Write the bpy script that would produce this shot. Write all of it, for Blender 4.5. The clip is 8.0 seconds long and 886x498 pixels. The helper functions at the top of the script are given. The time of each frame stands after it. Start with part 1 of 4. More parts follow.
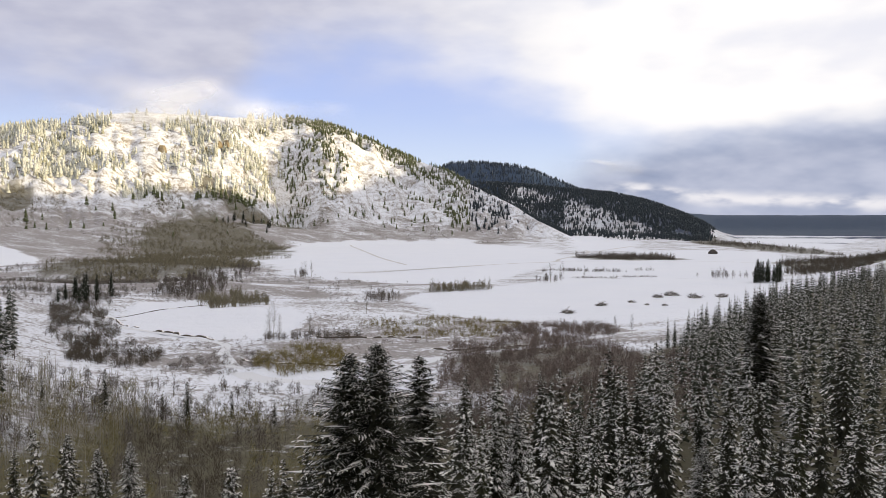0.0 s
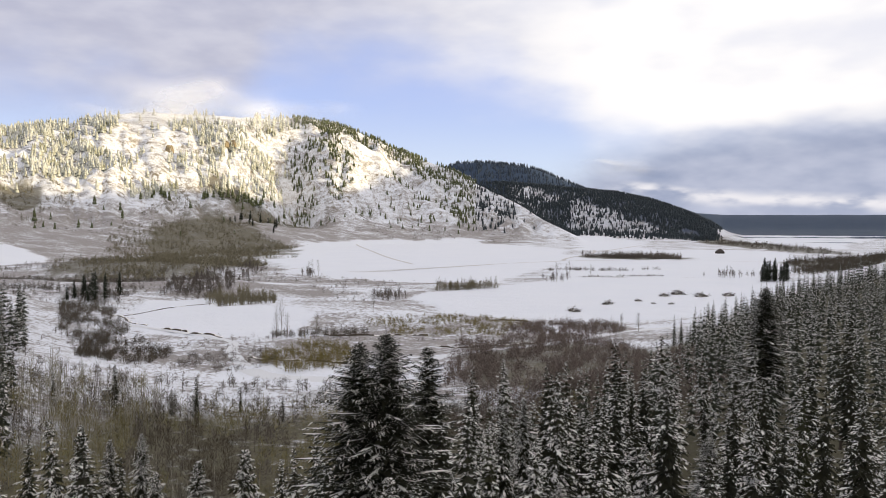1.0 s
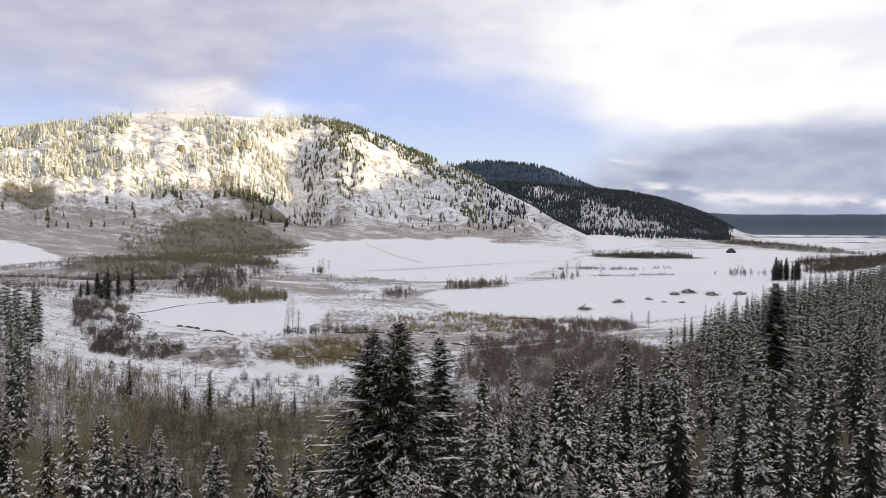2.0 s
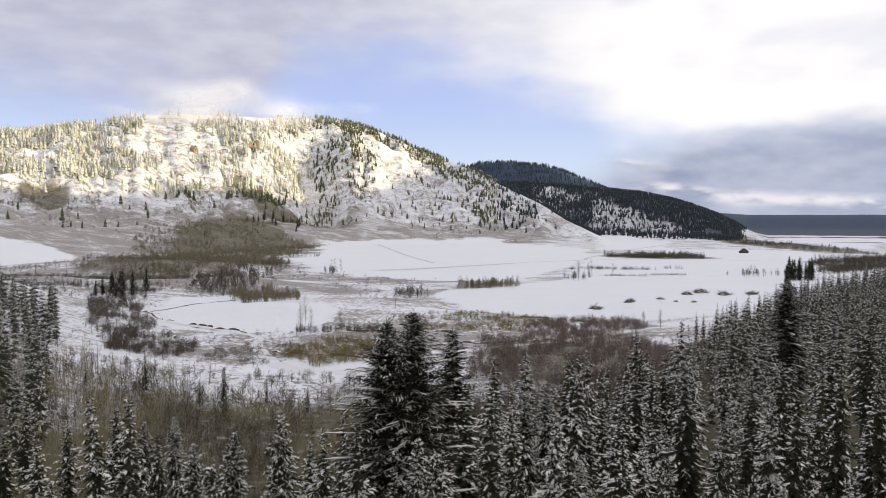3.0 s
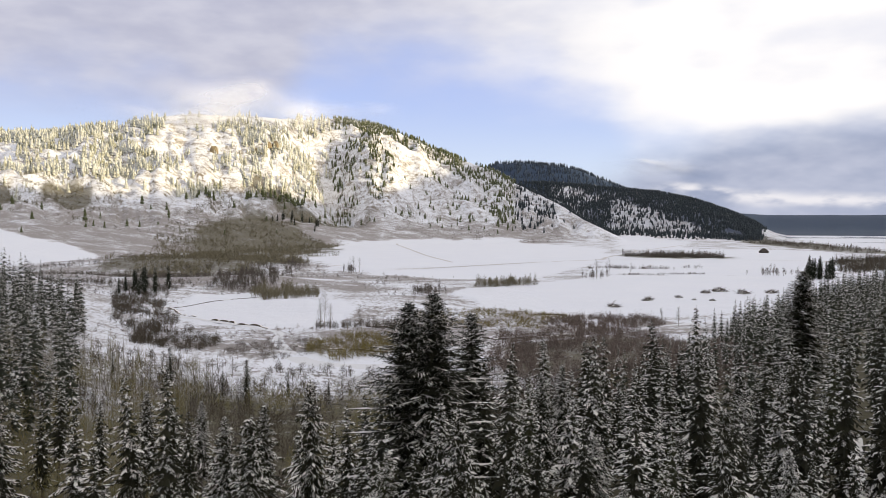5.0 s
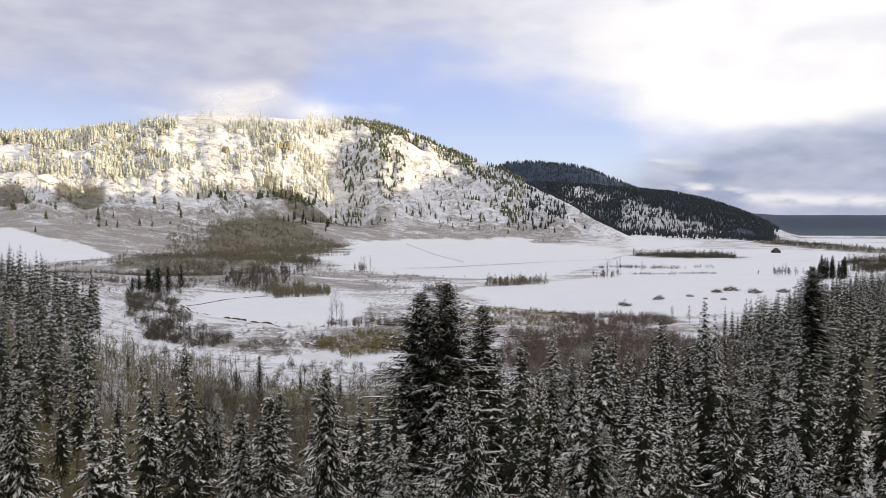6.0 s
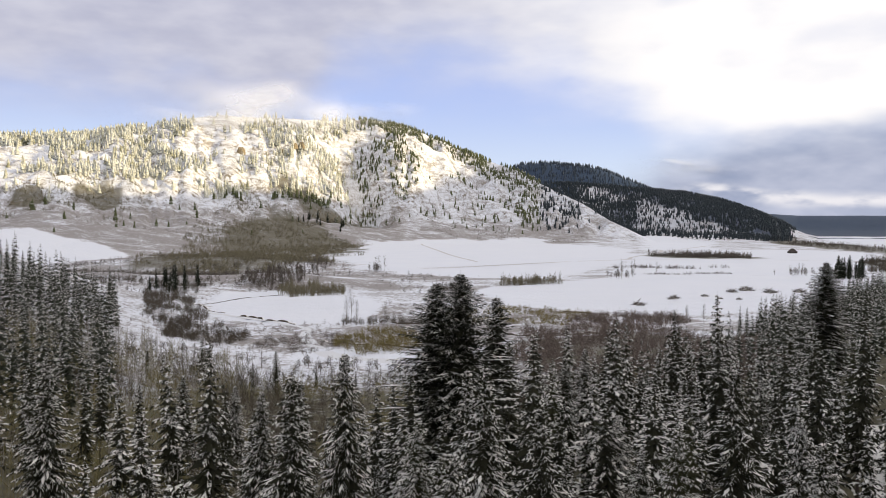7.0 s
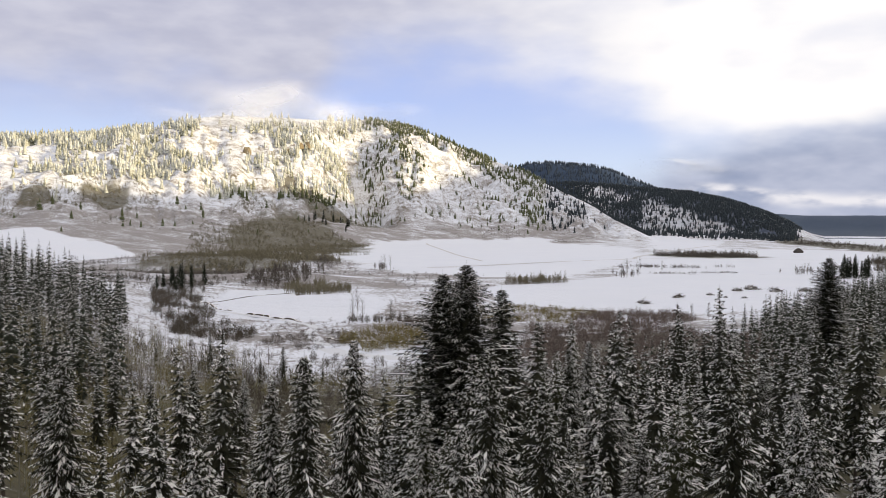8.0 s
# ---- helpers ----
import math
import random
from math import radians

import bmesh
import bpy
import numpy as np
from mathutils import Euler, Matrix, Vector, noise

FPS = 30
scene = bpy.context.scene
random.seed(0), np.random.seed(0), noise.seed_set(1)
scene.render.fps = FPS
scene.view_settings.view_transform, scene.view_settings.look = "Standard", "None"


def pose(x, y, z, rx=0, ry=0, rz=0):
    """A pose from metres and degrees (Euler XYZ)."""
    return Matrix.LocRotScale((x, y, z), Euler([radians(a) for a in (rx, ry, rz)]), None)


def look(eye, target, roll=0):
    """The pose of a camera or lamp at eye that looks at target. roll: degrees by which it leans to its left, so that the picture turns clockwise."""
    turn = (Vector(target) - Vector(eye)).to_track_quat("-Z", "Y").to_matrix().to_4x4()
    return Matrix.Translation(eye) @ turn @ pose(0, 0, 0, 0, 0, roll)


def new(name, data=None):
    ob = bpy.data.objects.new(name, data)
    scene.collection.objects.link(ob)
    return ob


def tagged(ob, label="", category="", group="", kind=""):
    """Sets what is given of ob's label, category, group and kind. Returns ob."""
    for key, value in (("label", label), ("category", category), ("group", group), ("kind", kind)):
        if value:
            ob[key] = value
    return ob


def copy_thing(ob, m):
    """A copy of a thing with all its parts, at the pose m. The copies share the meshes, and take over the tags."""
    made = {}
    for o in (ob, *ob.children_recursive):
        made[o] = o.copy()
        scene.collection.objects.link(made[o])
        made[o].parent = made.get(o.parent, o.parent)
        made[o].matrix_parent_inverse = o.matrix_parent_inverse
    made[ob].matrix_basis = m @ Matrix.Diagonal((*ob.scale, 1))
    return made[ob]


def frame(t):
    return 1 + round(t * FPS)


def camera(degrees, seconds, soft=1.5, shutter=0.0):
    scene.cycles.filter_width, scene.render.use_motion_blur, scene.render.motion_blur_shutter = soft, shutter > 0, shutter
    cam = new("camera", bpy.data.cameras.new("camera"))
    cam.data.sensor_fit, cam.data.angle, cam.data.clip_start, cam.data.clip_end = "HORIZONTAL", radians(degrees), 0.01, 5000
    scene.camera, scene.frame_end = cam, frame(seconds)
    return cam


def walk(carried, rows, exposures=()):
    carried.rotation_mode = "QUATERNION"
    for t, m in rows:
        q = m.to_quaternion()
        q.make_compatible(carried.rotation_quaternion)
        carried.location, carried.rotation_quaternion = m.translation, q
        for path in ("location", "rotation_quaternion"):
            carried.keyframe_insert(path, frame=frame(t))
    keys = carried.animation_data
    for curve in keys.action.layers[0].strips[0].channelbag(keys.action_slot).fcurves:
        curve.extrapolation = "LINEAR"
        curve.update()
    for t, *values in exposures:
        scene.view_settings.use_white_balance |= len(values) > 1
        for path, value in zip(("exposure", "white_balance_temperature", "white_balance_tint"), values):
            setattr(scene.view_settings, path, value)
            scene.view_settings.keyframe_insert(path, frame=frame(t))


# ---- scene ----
cam = camera(60.0, 8.0, soft=0.45)
PATH = [
    (0, (1.261, -4.480, 52.404), (5.554, 95.361, 48.747), 0.17),
    (0.5, (1.144, -5.044, 52.036), (5.081, 94.811, 48.354), 0.17),
    (1, (1.034, -5.626, 51.666), (4.514, 94.246, 47.995), 0.17),
    (2.5, (0.751, -7.481, 50.540), (2.164, 92.440, 46.812), 0.17),
    (3, (0.672, -8.134, 50.160), (1.372, 91.796, 46.510), 0.17),
    (3.5, (0.601, -8.806, 49.777), (0.831, 91.126, 46.095), 0.17),
    (4, (0.537, -9.496, 49.392), (0.324, 90.437, 45.735), 0.17),
    (4.5, (0.482, -10.204, 49.004), (-0.513, 89.727, 45.409), 0.17),
    (6, (0.360, -12.434, 47.827), (-2.609, 87.458, 44.274), 0.17),
    (6.5, (0.335, -13.214, 47.430), (-3.789, 86.642, 43.989), 0.17),
    (7, (0.317, -14.011, 47.030), (-4.491, 85.814, 43.573), 0.17),
    (7.5, (0.308, -14.826, 46.628), (-4.891, 84.979, 43.172), 0.17),
    (8, (0.306, -15.659, 46.223), (-5.189, 84.130, 42.772), 0.17),
]
walk(cam, [(t, look(eye, target, roll)) for t, eye, target, roll in PATH])

# ---- light: low winter sun from the side, broken cloud ----
SUN_BEARING, SUN_HEIGHT = 104.0, 10.0


def put_world():
    world = bpy.data.worlds.new("winter_sky")
    scene.world = world
    world.use_nodes = True
    tree = world.node_tree
    tree.nodes.clear()
    N, L = tree.nodes.new, tree.links.new

    def val(op, a, b=None, c=None, clamp=False):
        n = N("ShaderNodeMath")
        n.operation, n.use_clamp = op, clamp
        for k, v in enumerate((a, b, c)):
            if v is None:
                continue
            if isinstance(v, (int, float)):
                n.inputs[k].default_value = v
            else:
                L(v, n.inputs[k])
        return n.outputs[0]

    def smooth(v, a, b):
        n = N("ShaderNodeMapRange")
        n.interpolation_type = "SMOOTHSTEP"
        L(v, n.inputs[0])
        n.inputs[1].default_value, n.inputs[2].default_value = min(a, b), max(a, b)
        n.inputs[3].default_value, n.inputs[4].default_value = (0, 1) if a < b else (1, 0)
        return n.outputs[0]

    def mix(f, a, b):
        n = N("ShaderNodeMix")
        n.data_type = "RGBA"
        L(f, n.inputs[0])
        for k, v in ((6, a), (7, b)):
            if isinstance(v, tuple):
                n.inputs[k].default_value = (*v, 1)
            else:
                L(v, n.inputs[k])
        return n.outputs[2]

    def curve(v, stops):
        """A height in degrees along the bearing, from stops of (bearing, degrees)."""
        n = N("ShaderNodeValToRGB")
        n.color_ramp.interpolation = "EASE"
        e = n.color_ramp.elements
        for k, (a, h) in enumerate(stops):
            p = (a + 45) / 90
            s = e[k] if k < 2 else e.new(p)
            s.position, s.color = p, (h / 20, h / 20, h / 20, 1)
        L(val("DIVIDE", val("ADD", v, 45.0), 90.0), n.inputs[0])
        return val("MULTIPLY", n.outputs[0], 20.0)

    coord = N("ShaderNodeTexCoord")
    sep = N("ShaderNodeSeparateXYZ")
    L(coord.outputs["Generated"], sep.inputs[0])
    bearing = val("MULTIPLY", val("ARCTAN2", sep.outputs[0], sep.outputs[1]), 57.2958)
    up = val("MULTIPLY", val("ARCSINE", sep.outputs[2]), 57.2958)
    stretch = N("ShaderNodeMapping")
    stretch.inputs["Scale"].default_value = (1, 1, 2.6)
    L(coord.outputs["Generated"], stretch.inputs[0])

    def wisps(scale, detail, seed):
        n = N("ShaderNodeTexNoise")
        n.noise_dimensions = "4D"
        n.inputs["W"].default_value = seed
        n.inputs["Scale"].default_value, n.inputs["Detail"].default_value = scale, detail
        n.inputs["Roughness"].default_value = 0.5
        L(stretch.outputs[0], n.inputs["Vector"])
        return val("SUBTRACT", n.outputs[0], 0.5)

    big, mid, fine = wisps(5, 2, 1.3), wisps(11, 3, 4.1), wisps(26, 3, 7.7)
    ragged = val("ADD", val("MULTIPLY", big, 5.0), val("MULTIPLY", mid, 4.0))
    el = val("ADD", up, ragged)
    az = val("ADD", bearing, val("MULTIPLY", big, 9.0))

    sky = N("ShaderNodeTexSky")
    sky.sky_type, sky.sun_disc = "NISHITA", False
    sky.sun_elevation, sky.sun_rotation = radians(SUN_HEIGHT), radians(SUN_BEARING)
    sky.altitude, sky.air_density, sky.dust_density = 700, 1.0, 0.4
    clear = N("ShaderNodeVectorMath")
    clear.operation = "SCALE"
    L(sky.outputs[0], clear.inputs[0])
    clear.inputs["Scale"].default_value = 0.13
    pale = mix(smooth(up, 11.0, 1.0), (0.48, 0.59, 0.99), (0.74, 0.84, 1.02))
    blue = N("ShaderNodeMix")
    blue.data_type = "RGBA"
    blue.inputs[0].default_value = 0.88
    L(clear.outputs[0], blue.inputs[6])
    L(pale, blue.inputs[7])

    # upper sheet of cloud, grey on one side and bright towards the sun
    edge = curve(bearing, ((-45, 7.0), (45, 5.0), (-30, 8.6), (-22, 8.2), (-13.5, 7.6), (-10.0, 11.4), (-2, 11.6), (5, 10.6), (10, 8.6), (14, 6.0), (20, 4.5)))
    over = val("SUBTRACT", el, edge)
    cover = smooth(over, -3.2, 4.0)
    shade = mix(smooth(val("ADD", mid, val("MULTIPLY", fine, 0.5)), -0.3, 0.35), (0.50, 0.51, 0.64), (0.66, 0.66, 0.76))
    glow = smooth(val("ADD", az, val("MULTIPLY", up, 0.45)), -6.0, 23.0)
    bright = mix(smooth(val("ADD", big, val("MULTIPLY", mid, 0.6)), -0.22, 0.12), (0.86, 0.86, 0.93), (1.06, 1.03, 1.02))
    lit = mix(glow, shade, bright)
    toward = N("ShaderNodeVectorMath")
    toward.operation = "DOT_PRODUCT"
    L(coord.outputs["Generated"], toward.inputs[0])
    toward.inputs[1].default_value = (math.sin(radians(SUN_BEARING)), math.cos(radians(SUN_BEARING)), 0.15)
    far_side = mix(smooth(toward.outputs["Value"], -0.9, 0.75), (0.50, 0.535, 0.64), (1.13, 1.08, 1.04))
    lit = mix(smooth(up, 18.0, 45.0), lit, far_side)
    lit = mix(smooth(val("ABSOLUTE", bearing), 50.0, 100.0), lit, far_side)
    picture = mix(cover, blue.outputs[2], lit)
    # low dark bank of cloud down the valley with a bright gap
    bank_top = curve(bearing, ((-45, 0.0), (45, 7.0), (8, 2.0), (11, 3.9), (15, 4.9), (20, 5.9), (26, 6.6), (32, 7.0)))
    bank = val("MULTIPLY", smooth(val("SUBTRACT", val("ADD", up, val("MULTIPLY", ragged, 0.35)), bank_top), 1.6, -2.2), smooth(bearing, 8.0, 14.0))
    dim = mix(smooth(val("ADD", mid, val("MULTIPLY", fine, 0.3)), -0.35, 0.35), (0.31, 0.36, 0.51), (0.59, 0.615, 0.74))
    gap = smooth(val("ABSOLUTE", val("SUBTRACT", val("ADD", up, val("MULTIPLY", mid, 1.6)), curve(bearing, ((-45, 3.0), (45, 1.0), (12, 2.7), (20, 1.9), (32, 1.3))))), 0.75, 0.05)
    gap = val("MULTIPLY", gap, smooth(val("ADD", fine, mid), -0.22, 0.12))
    dim = mix(val("MULTIPLY", gap, smooth(bearing, 13.0, 17.0)), dim, (0.86, 0.84, 0.88))
    picture = mix(bank, picture, dim)
    ground_side = smooth(up, 0.0, -6.0)
    picture = mix(ground_side, picture, (0.35, 0.35, 0.38))
    back = N("ShaderNodeBackground")
    L(picture, back.inputs[0])
    back.inputs[1].default_value = 1.0
    out = N("ShaderNodeOutputWorld")
    L(back.outputs[0], out.inputs[0])


put_world()
sun = new("sun", bpy.data.lights.new("sun", "SUN"))
sun.data.energy, sun.data.angle, sun.data.color = 5.0, radians(0.6), (1.0, 0.82, 0.48)
b, h = radians(SUN_BEARING), radians(SUN_HEIGHT)
sun.matrix_world = look((900 * math.sin(b) * math.cos(h), 900 * math.cos(b) * math.cos(h), 900 * math.sin(h)), (0, 0, 0))


# ---- materials ----
def material(name, build, rough=0.8):
    m = bpy.data.materials.new(name)
    m.use_nodes = True
    t = m.node_tree
    p = t.nodes["Principled BSDF"]
    p.inputs["Roughness"].default_value = rough
    p.inputs["Specular IOR Level"].default_value = 0.25
    build(Nodes(t), p)
    return m


class Nodes:
    """Short ways to add shader nodes."""

    def __init__(self, t):
        self.t = t

    def add(self, kind):
        return self.t.nodes.new(kind)

    def link(self, a, b):
        self.t.links.new(a, b)

    def put(self, v, socket):
        if isinstance(v, (int, float)):
            socket.default_value = v
        elif isinstance(v, tuple):
            socket.default_value = (*v, 1) if len(v) == 3 and len(socket.default_value) == 4 else v
        else:
            self.link(v, socket)

    def noise(self, scale, detail=3, rough=0.55, stretch=None, local=False):
        n = self.add("ShaderNodeTexNoise")
        n.inputs["Scale"].default_value, n.inputs["Detail"].default_value, n.inputs["Roughness"].default_value = scale, detail, rough
        if local:
            c = self.add("ShaderNodeTexCoord").outputs["Object"]
        else:
            c = self.add("ShaderNodeNewGeometry").outputs["Position"]
        if stretch:
            m = self.add("ShaderNodeMapping")
            m.inputs["Scale"].default_value = stretch
            self.link(c, m.inputs[0])
            c = m.outputs[0]
        self.link(c, n.inputs["Vector"])
        return n.outputs[0]

    def math(self, op, a, b=0.0, clamp=False):
        n = self.add("ShaderNodeMath")
        n.operation, n.use_clamp = op, clamp
        self.put(a, n.inputs[0])
        self.put(b, n.inputs[1])
        return n.outputs[0]

    def ramp(self, v, a, b, lo=0.0, hi=1.0):
        n = self.add("ShaderNodeMapRange")
        n.interpolation_type = "SMOOTHSTEP"
        self.put(v, n.inputs[0])
        for k, w in enumerate((a, b, lo, hi)):
            self.put(w, n.inputs[k + 1])
        return n.outputs[0]

    def mix(self, f, a, b):
        n = self.add("ShaderNodeMix")
        n.data_type = "RGBA"
        self.put(f, n.inputs[0])
        self.put(a, n.inputs[6])
        self.put(b, n.inputs[7])
        return n.outputs[2]

    def attribute(self, name):
        n = self.add("ShaderNodeAttribute")
        n.attribute_name = name
        return n.outputs["Fac"]

    def facing_up(self):
        s = self.add("ShaderNodeSeparateXYZ")
        self.link(self.add("ShaderNodeNewGeometry").outputs["Normal"], s.inputs[0])
        return s.outputs[2]

    def chance(self):
        return self.add("ShaderNodeObjectInfo").outputs["Random"]

    def island(self):
        return self.add("ShaderNodeNewGeometry").outputs["Random Per Island"]

    def bump(self, v, strength, distance, p):
        n = self.add("ShaderNodeBump")
        n.inputs["Strength"].default_value, n.inputs["Distance"].default_value = strength, distance
        self.link(v, n.inputs["Height"])
        self.link(n.outputs[0], p.inputs["Normal"])


def ground_nodes(n, p):
    cover, wood, litter_shade = n.attribute("scrub"), n.attribute("wood"), n.attribute("litter_shade")
    grass = n.mix(n.noise(0.35, 4), (0.16, 0.136, 0.122), (0.285, 0.247, 0.222))
    rock = n.mix(n.noise(0.09, 5, 0.65), (0.10, 0.085, 0.07), (0.30, 0.25, 0.18))
    tufts = n.noise(0.5, 5, 0.72)
    streaks = n.noise(0.11, 6, 0.72, (0.6, 1.0, 1.5))
    patches = n.noise(0.022, 5, 0.65)
    mottle = n.noise(0.035, 4, 0.6, (0.5, 1.0, 2.0))
    total = n.math("ADD", n.math("ADD", n.math("MULTIPLY", tufts, 1.1), n.math("MULTIPLY", streaks, 0.6)), n.math("ADD", n.math("MULTIPLY", patches, 0.4), n.math("MULTIPLY", mottle, 0.6)))
    bare = n.ramp(n.math("ADD", total, n.math("MULTIPLY", cover, 0.42)), 1.56, 1.76)
    bare = n.math("MULTIPLY", bare, n.ramp(cover, 0.1, 0.4))
    cliff = n.ramp(n.noise(0.012, 4, 0.6), 0.41, 0.56)
    steep = n.ramp(n.math("ADD", n.facing_up(), n.math("MULTIPLY", n.math("SUBTRACT", n.noise(0.05, 6, 0.7), 0.5), 0.45)), 0.92, 0.74)
    crags = n.math("MULTIPLY", n.math("MULTIPLY", steep, cliff), n.ramp(n.noise(0.10, 6, 0.75, (1.0, 1.0, 0.8)), 0.50, 0.62))
    tint = n.mix(n.noise(0.02, 3), (0.79, 0.80, 0.85), (0.73, 0.75, 0.82))
    c = n.mix(n.math("MULTIPLY", bare, 0.85), tint, grass)
    # leaf colour, also laid under the right-hand spruces in place of shade
    leaves = n.mix(n.noise(0.6, 5, 0.7), (0.064, 0.057, 0.037), (0.165, 0.148, 0.094))
    c = n.mix(n.math("MULTIPLY", litter_shade, n.ramp(n.noise(0.14, 6, 0.8), 0.27, 0.46)), c, leaves)
    c = n.mix(crags, c, rock)
    # far woods as ground colour, with distance haze mixed in as blue
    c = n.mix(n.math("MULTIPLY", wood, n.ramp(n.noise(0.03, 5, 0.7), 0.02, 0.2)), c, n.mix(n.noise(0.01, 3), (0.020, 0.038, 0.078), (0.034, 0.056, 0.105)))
    n.put(c, p.inputs["Base Color"])
    n.bump(n.math("ADD", n.noise(0.5, 5, 0.7), n.math("MULTIPLY", n.noise(0.08, 4), 3.0)), 0.6, 0.5, p)


def needle_nodes(snow, dark, light):
    def build(n, p):
        green = n.mix(n.noise(1.6, 3), dark, light)
        green = n.mix(n.math("MULTIPLY", n.chance(), 0.5), green, (0.035, 0.035, 0.018))
        green = n.mix(n.math("MULTIPLY", n.island(), 0.6), green, dark)
        stand = n.math("MULTIPLY", n.math("SUBTRACT", n.noise(0.12, 2), 0.5), 0.5)
        amount = n.math("ADD", n.math("ADD", n.math("MULTIPLY", n.math("SUBTRACT", n.chance(), 0.5), 0.35), snow), stand)
        patchy = n.math("ADD", n.math("MULTIPLY", n.math("SUBTRACT", n.noise(4.5, 3, 0.65), 0.5), 1.7), n.math("MULTIPLY", n.math("SUBTRACT", n.island(), 0.5), 0.6))
        lie = n.ramp(n.math("ADD", n.math("ADD", n.math("MULTIPLY", n.facing_up(), 0.55), patchy), amount), 0.38, 0.52)
        n.put(n.mix(lie, green, (0.82, 0.80, 0.77)), p.inputs["Base Color"])
    return build


def frosted_sunlit_nodes(n, p):
    green = n.mix(n.island(), (0.115, 0.115, 0.055), (0.26, 0.25, 0.12))
    frost = n.ramp(n.math("ADD", n.math("MULTIPLY", n.noise(0.03, 3), 0.9), n.math("MULTIPLY", n.noise(0.35, 2), 0.7)), 0.45, 0.98)
    n.put(n.mix(n.math("MULTIPLY", frost, 0.85), green, (0.72, 0.72, 0.68)), p.inputs["Base Color"])


def bark_nodes(a, b):
    def build(n, p):
        n.put(n.mix(n.noise(3.0, 4, 0.7, (1, 1, 0.3)), a, b), p.inputs["Base Color"])
    return build


def twig_nodes(a, b, c):
    def build(n, p):
        n.put(n.mix(n.island(), n.mix(n.noise(0.06, 3), a, b), c), p.inputs["Base Color"])
    return build


M_GROUND = material("snowy_ground", ground_nodes, 0.85)
M_NEEDLE = material("snowy_needles", needle_nodes(-0.27, (0.012, 0.012, 0.006), (0.044, 0.043, 0.021)), 0.75)
M_NEEDLE_OLIVE = material("olive_needles", needle_nodes(-0.2, (0.022, 0.024, 0.010), (0.060, 0.058, 0.022)), 0.75)
M_NEEDLE_DARK = material("dark_needles", needle_nodes(-0.34, (0.008, 0.009, 0.005), (0.032, 0.031, 0.015)), 0.75)
M_NEEDLE_WOOD = material("wood_needles", needle_nodes(-0.5, (0.010, 0.014, 0.008), (0.034, 0.042, 0.024)), 0.75)
# frost, and the paleness of sunlit trees put into the colour
M_NEEDLE_FAR = material("frosted_sunlit_needles", frosted_sunlit_nodes, 0.85)
# the haze over the farthest hills is painted into these needles
M_NEEDLE_HAZE = material("far_hazy_needles", needle_nodes(-0.9, (0.024, 0.040, 0.075), (0.044, 0.066, 0.115)), 0.85)
# green of the peak, also the darker tone for trees in shade
M_NEEDLE_HILL = material("green_shade_needles", needle_nodes(-0.3, (0.065, 0.08, 0.038), (0.17, 0.18, 0.075)), 0.8)
# dark needles with a bluish cast painted in for the air between
M_NEEDLE_RIDGE_HAZE = material("hazy_ridge_needles", needle_nodes(-0.55, (0.020, 0.031, 0.045), (0.046, 0.063, 0.084)), 0.8)
M_BARK = material("spruce_bark", bark_nodes((0.05, 0.04, 0.032), (0.14, 0.115, 0.095)), 0.9)
M_ASPEN = material("aspen_bark", bark_nodes((0.22, 0.20, 0.17), (0.46, 0.43, 0.38)), 0.85)


M_TWIG = material("bare_twigs", twig_nodes((0.125, 0.107, 0.088), (0.18, 0.157, 0.133), (0.085, 0.07, 0.06)), 0.9)
M_TWIG_RED = material("brown_willow_twigs", twig_nodes((0.185, 0.142, 0.122), (0.24, 0.193, 0.172), (0.115, 0.09, 0.078)), 0.9)
M_TWIG_OLIVE = material("olive_willow_twigs", twig_nodes((0.30, 0.26, 0.07), (0.20, 0.16, 0.065), (0.13, 0.10, 0.05)), 0.9)
M_TWIG_AUTUMN = material("greenish_aspen_twigs", twig_nodes((0.22, 0.20, 0.07), (0.16, 0.14, 0.06), (0.22, 0.19, 0.11)), 0.9)
M_TWIG_GREY = material("grey_aspen_twigs", twig_nodes((0.21, 0.19, 0.115), (0.25, 0.225, 0.155), (0.14, 0.12, 0.085)), 0.9)
M_TWIG_DARK = material("dark_brush_twigs", twig_nodes((0.095, 0.078, 0.056), (0.135, 0.113, 0.084), (0.06, 0.05, 0.04)), 0.9)
M_EARTH = material("bank_earth", bark_nodes((0.045, 0.035, 0.028), (0.12, 0.095, 0.075)), 0.95)
M_ICE = material("snowy_ice", bark_nodes((0.60, 0.61, 0.64), (0.78, 0.78, 0.81)), 0.6)
M_TRACK = material("worn_snow", bark_nodes((0.42, 0.39, 0.37), (0.72, 0.71, 0.72)), 0.85)
M_STICK = material("weathered_sticks", bark_nodes((0.06, 0.05, 0.042), (0.17, 0.14, 0.12)), 0.9)
M_SNOW = material("fresh_snow", bark_nodes((0.82, 0.80, 0.765), (0.88, 0.86, 0.825)), 0.8)
M_ROCK = material("tan_rock", bark_nodes((0.13, 0.10, 0.065), (0.40, 0.32, 0.20)), 0.9)
M_BOARD = material("dark_boards", bark_nodes((0.035, 0.03, 0.028), (0.09, 0.075, 0.065)), 0.85)


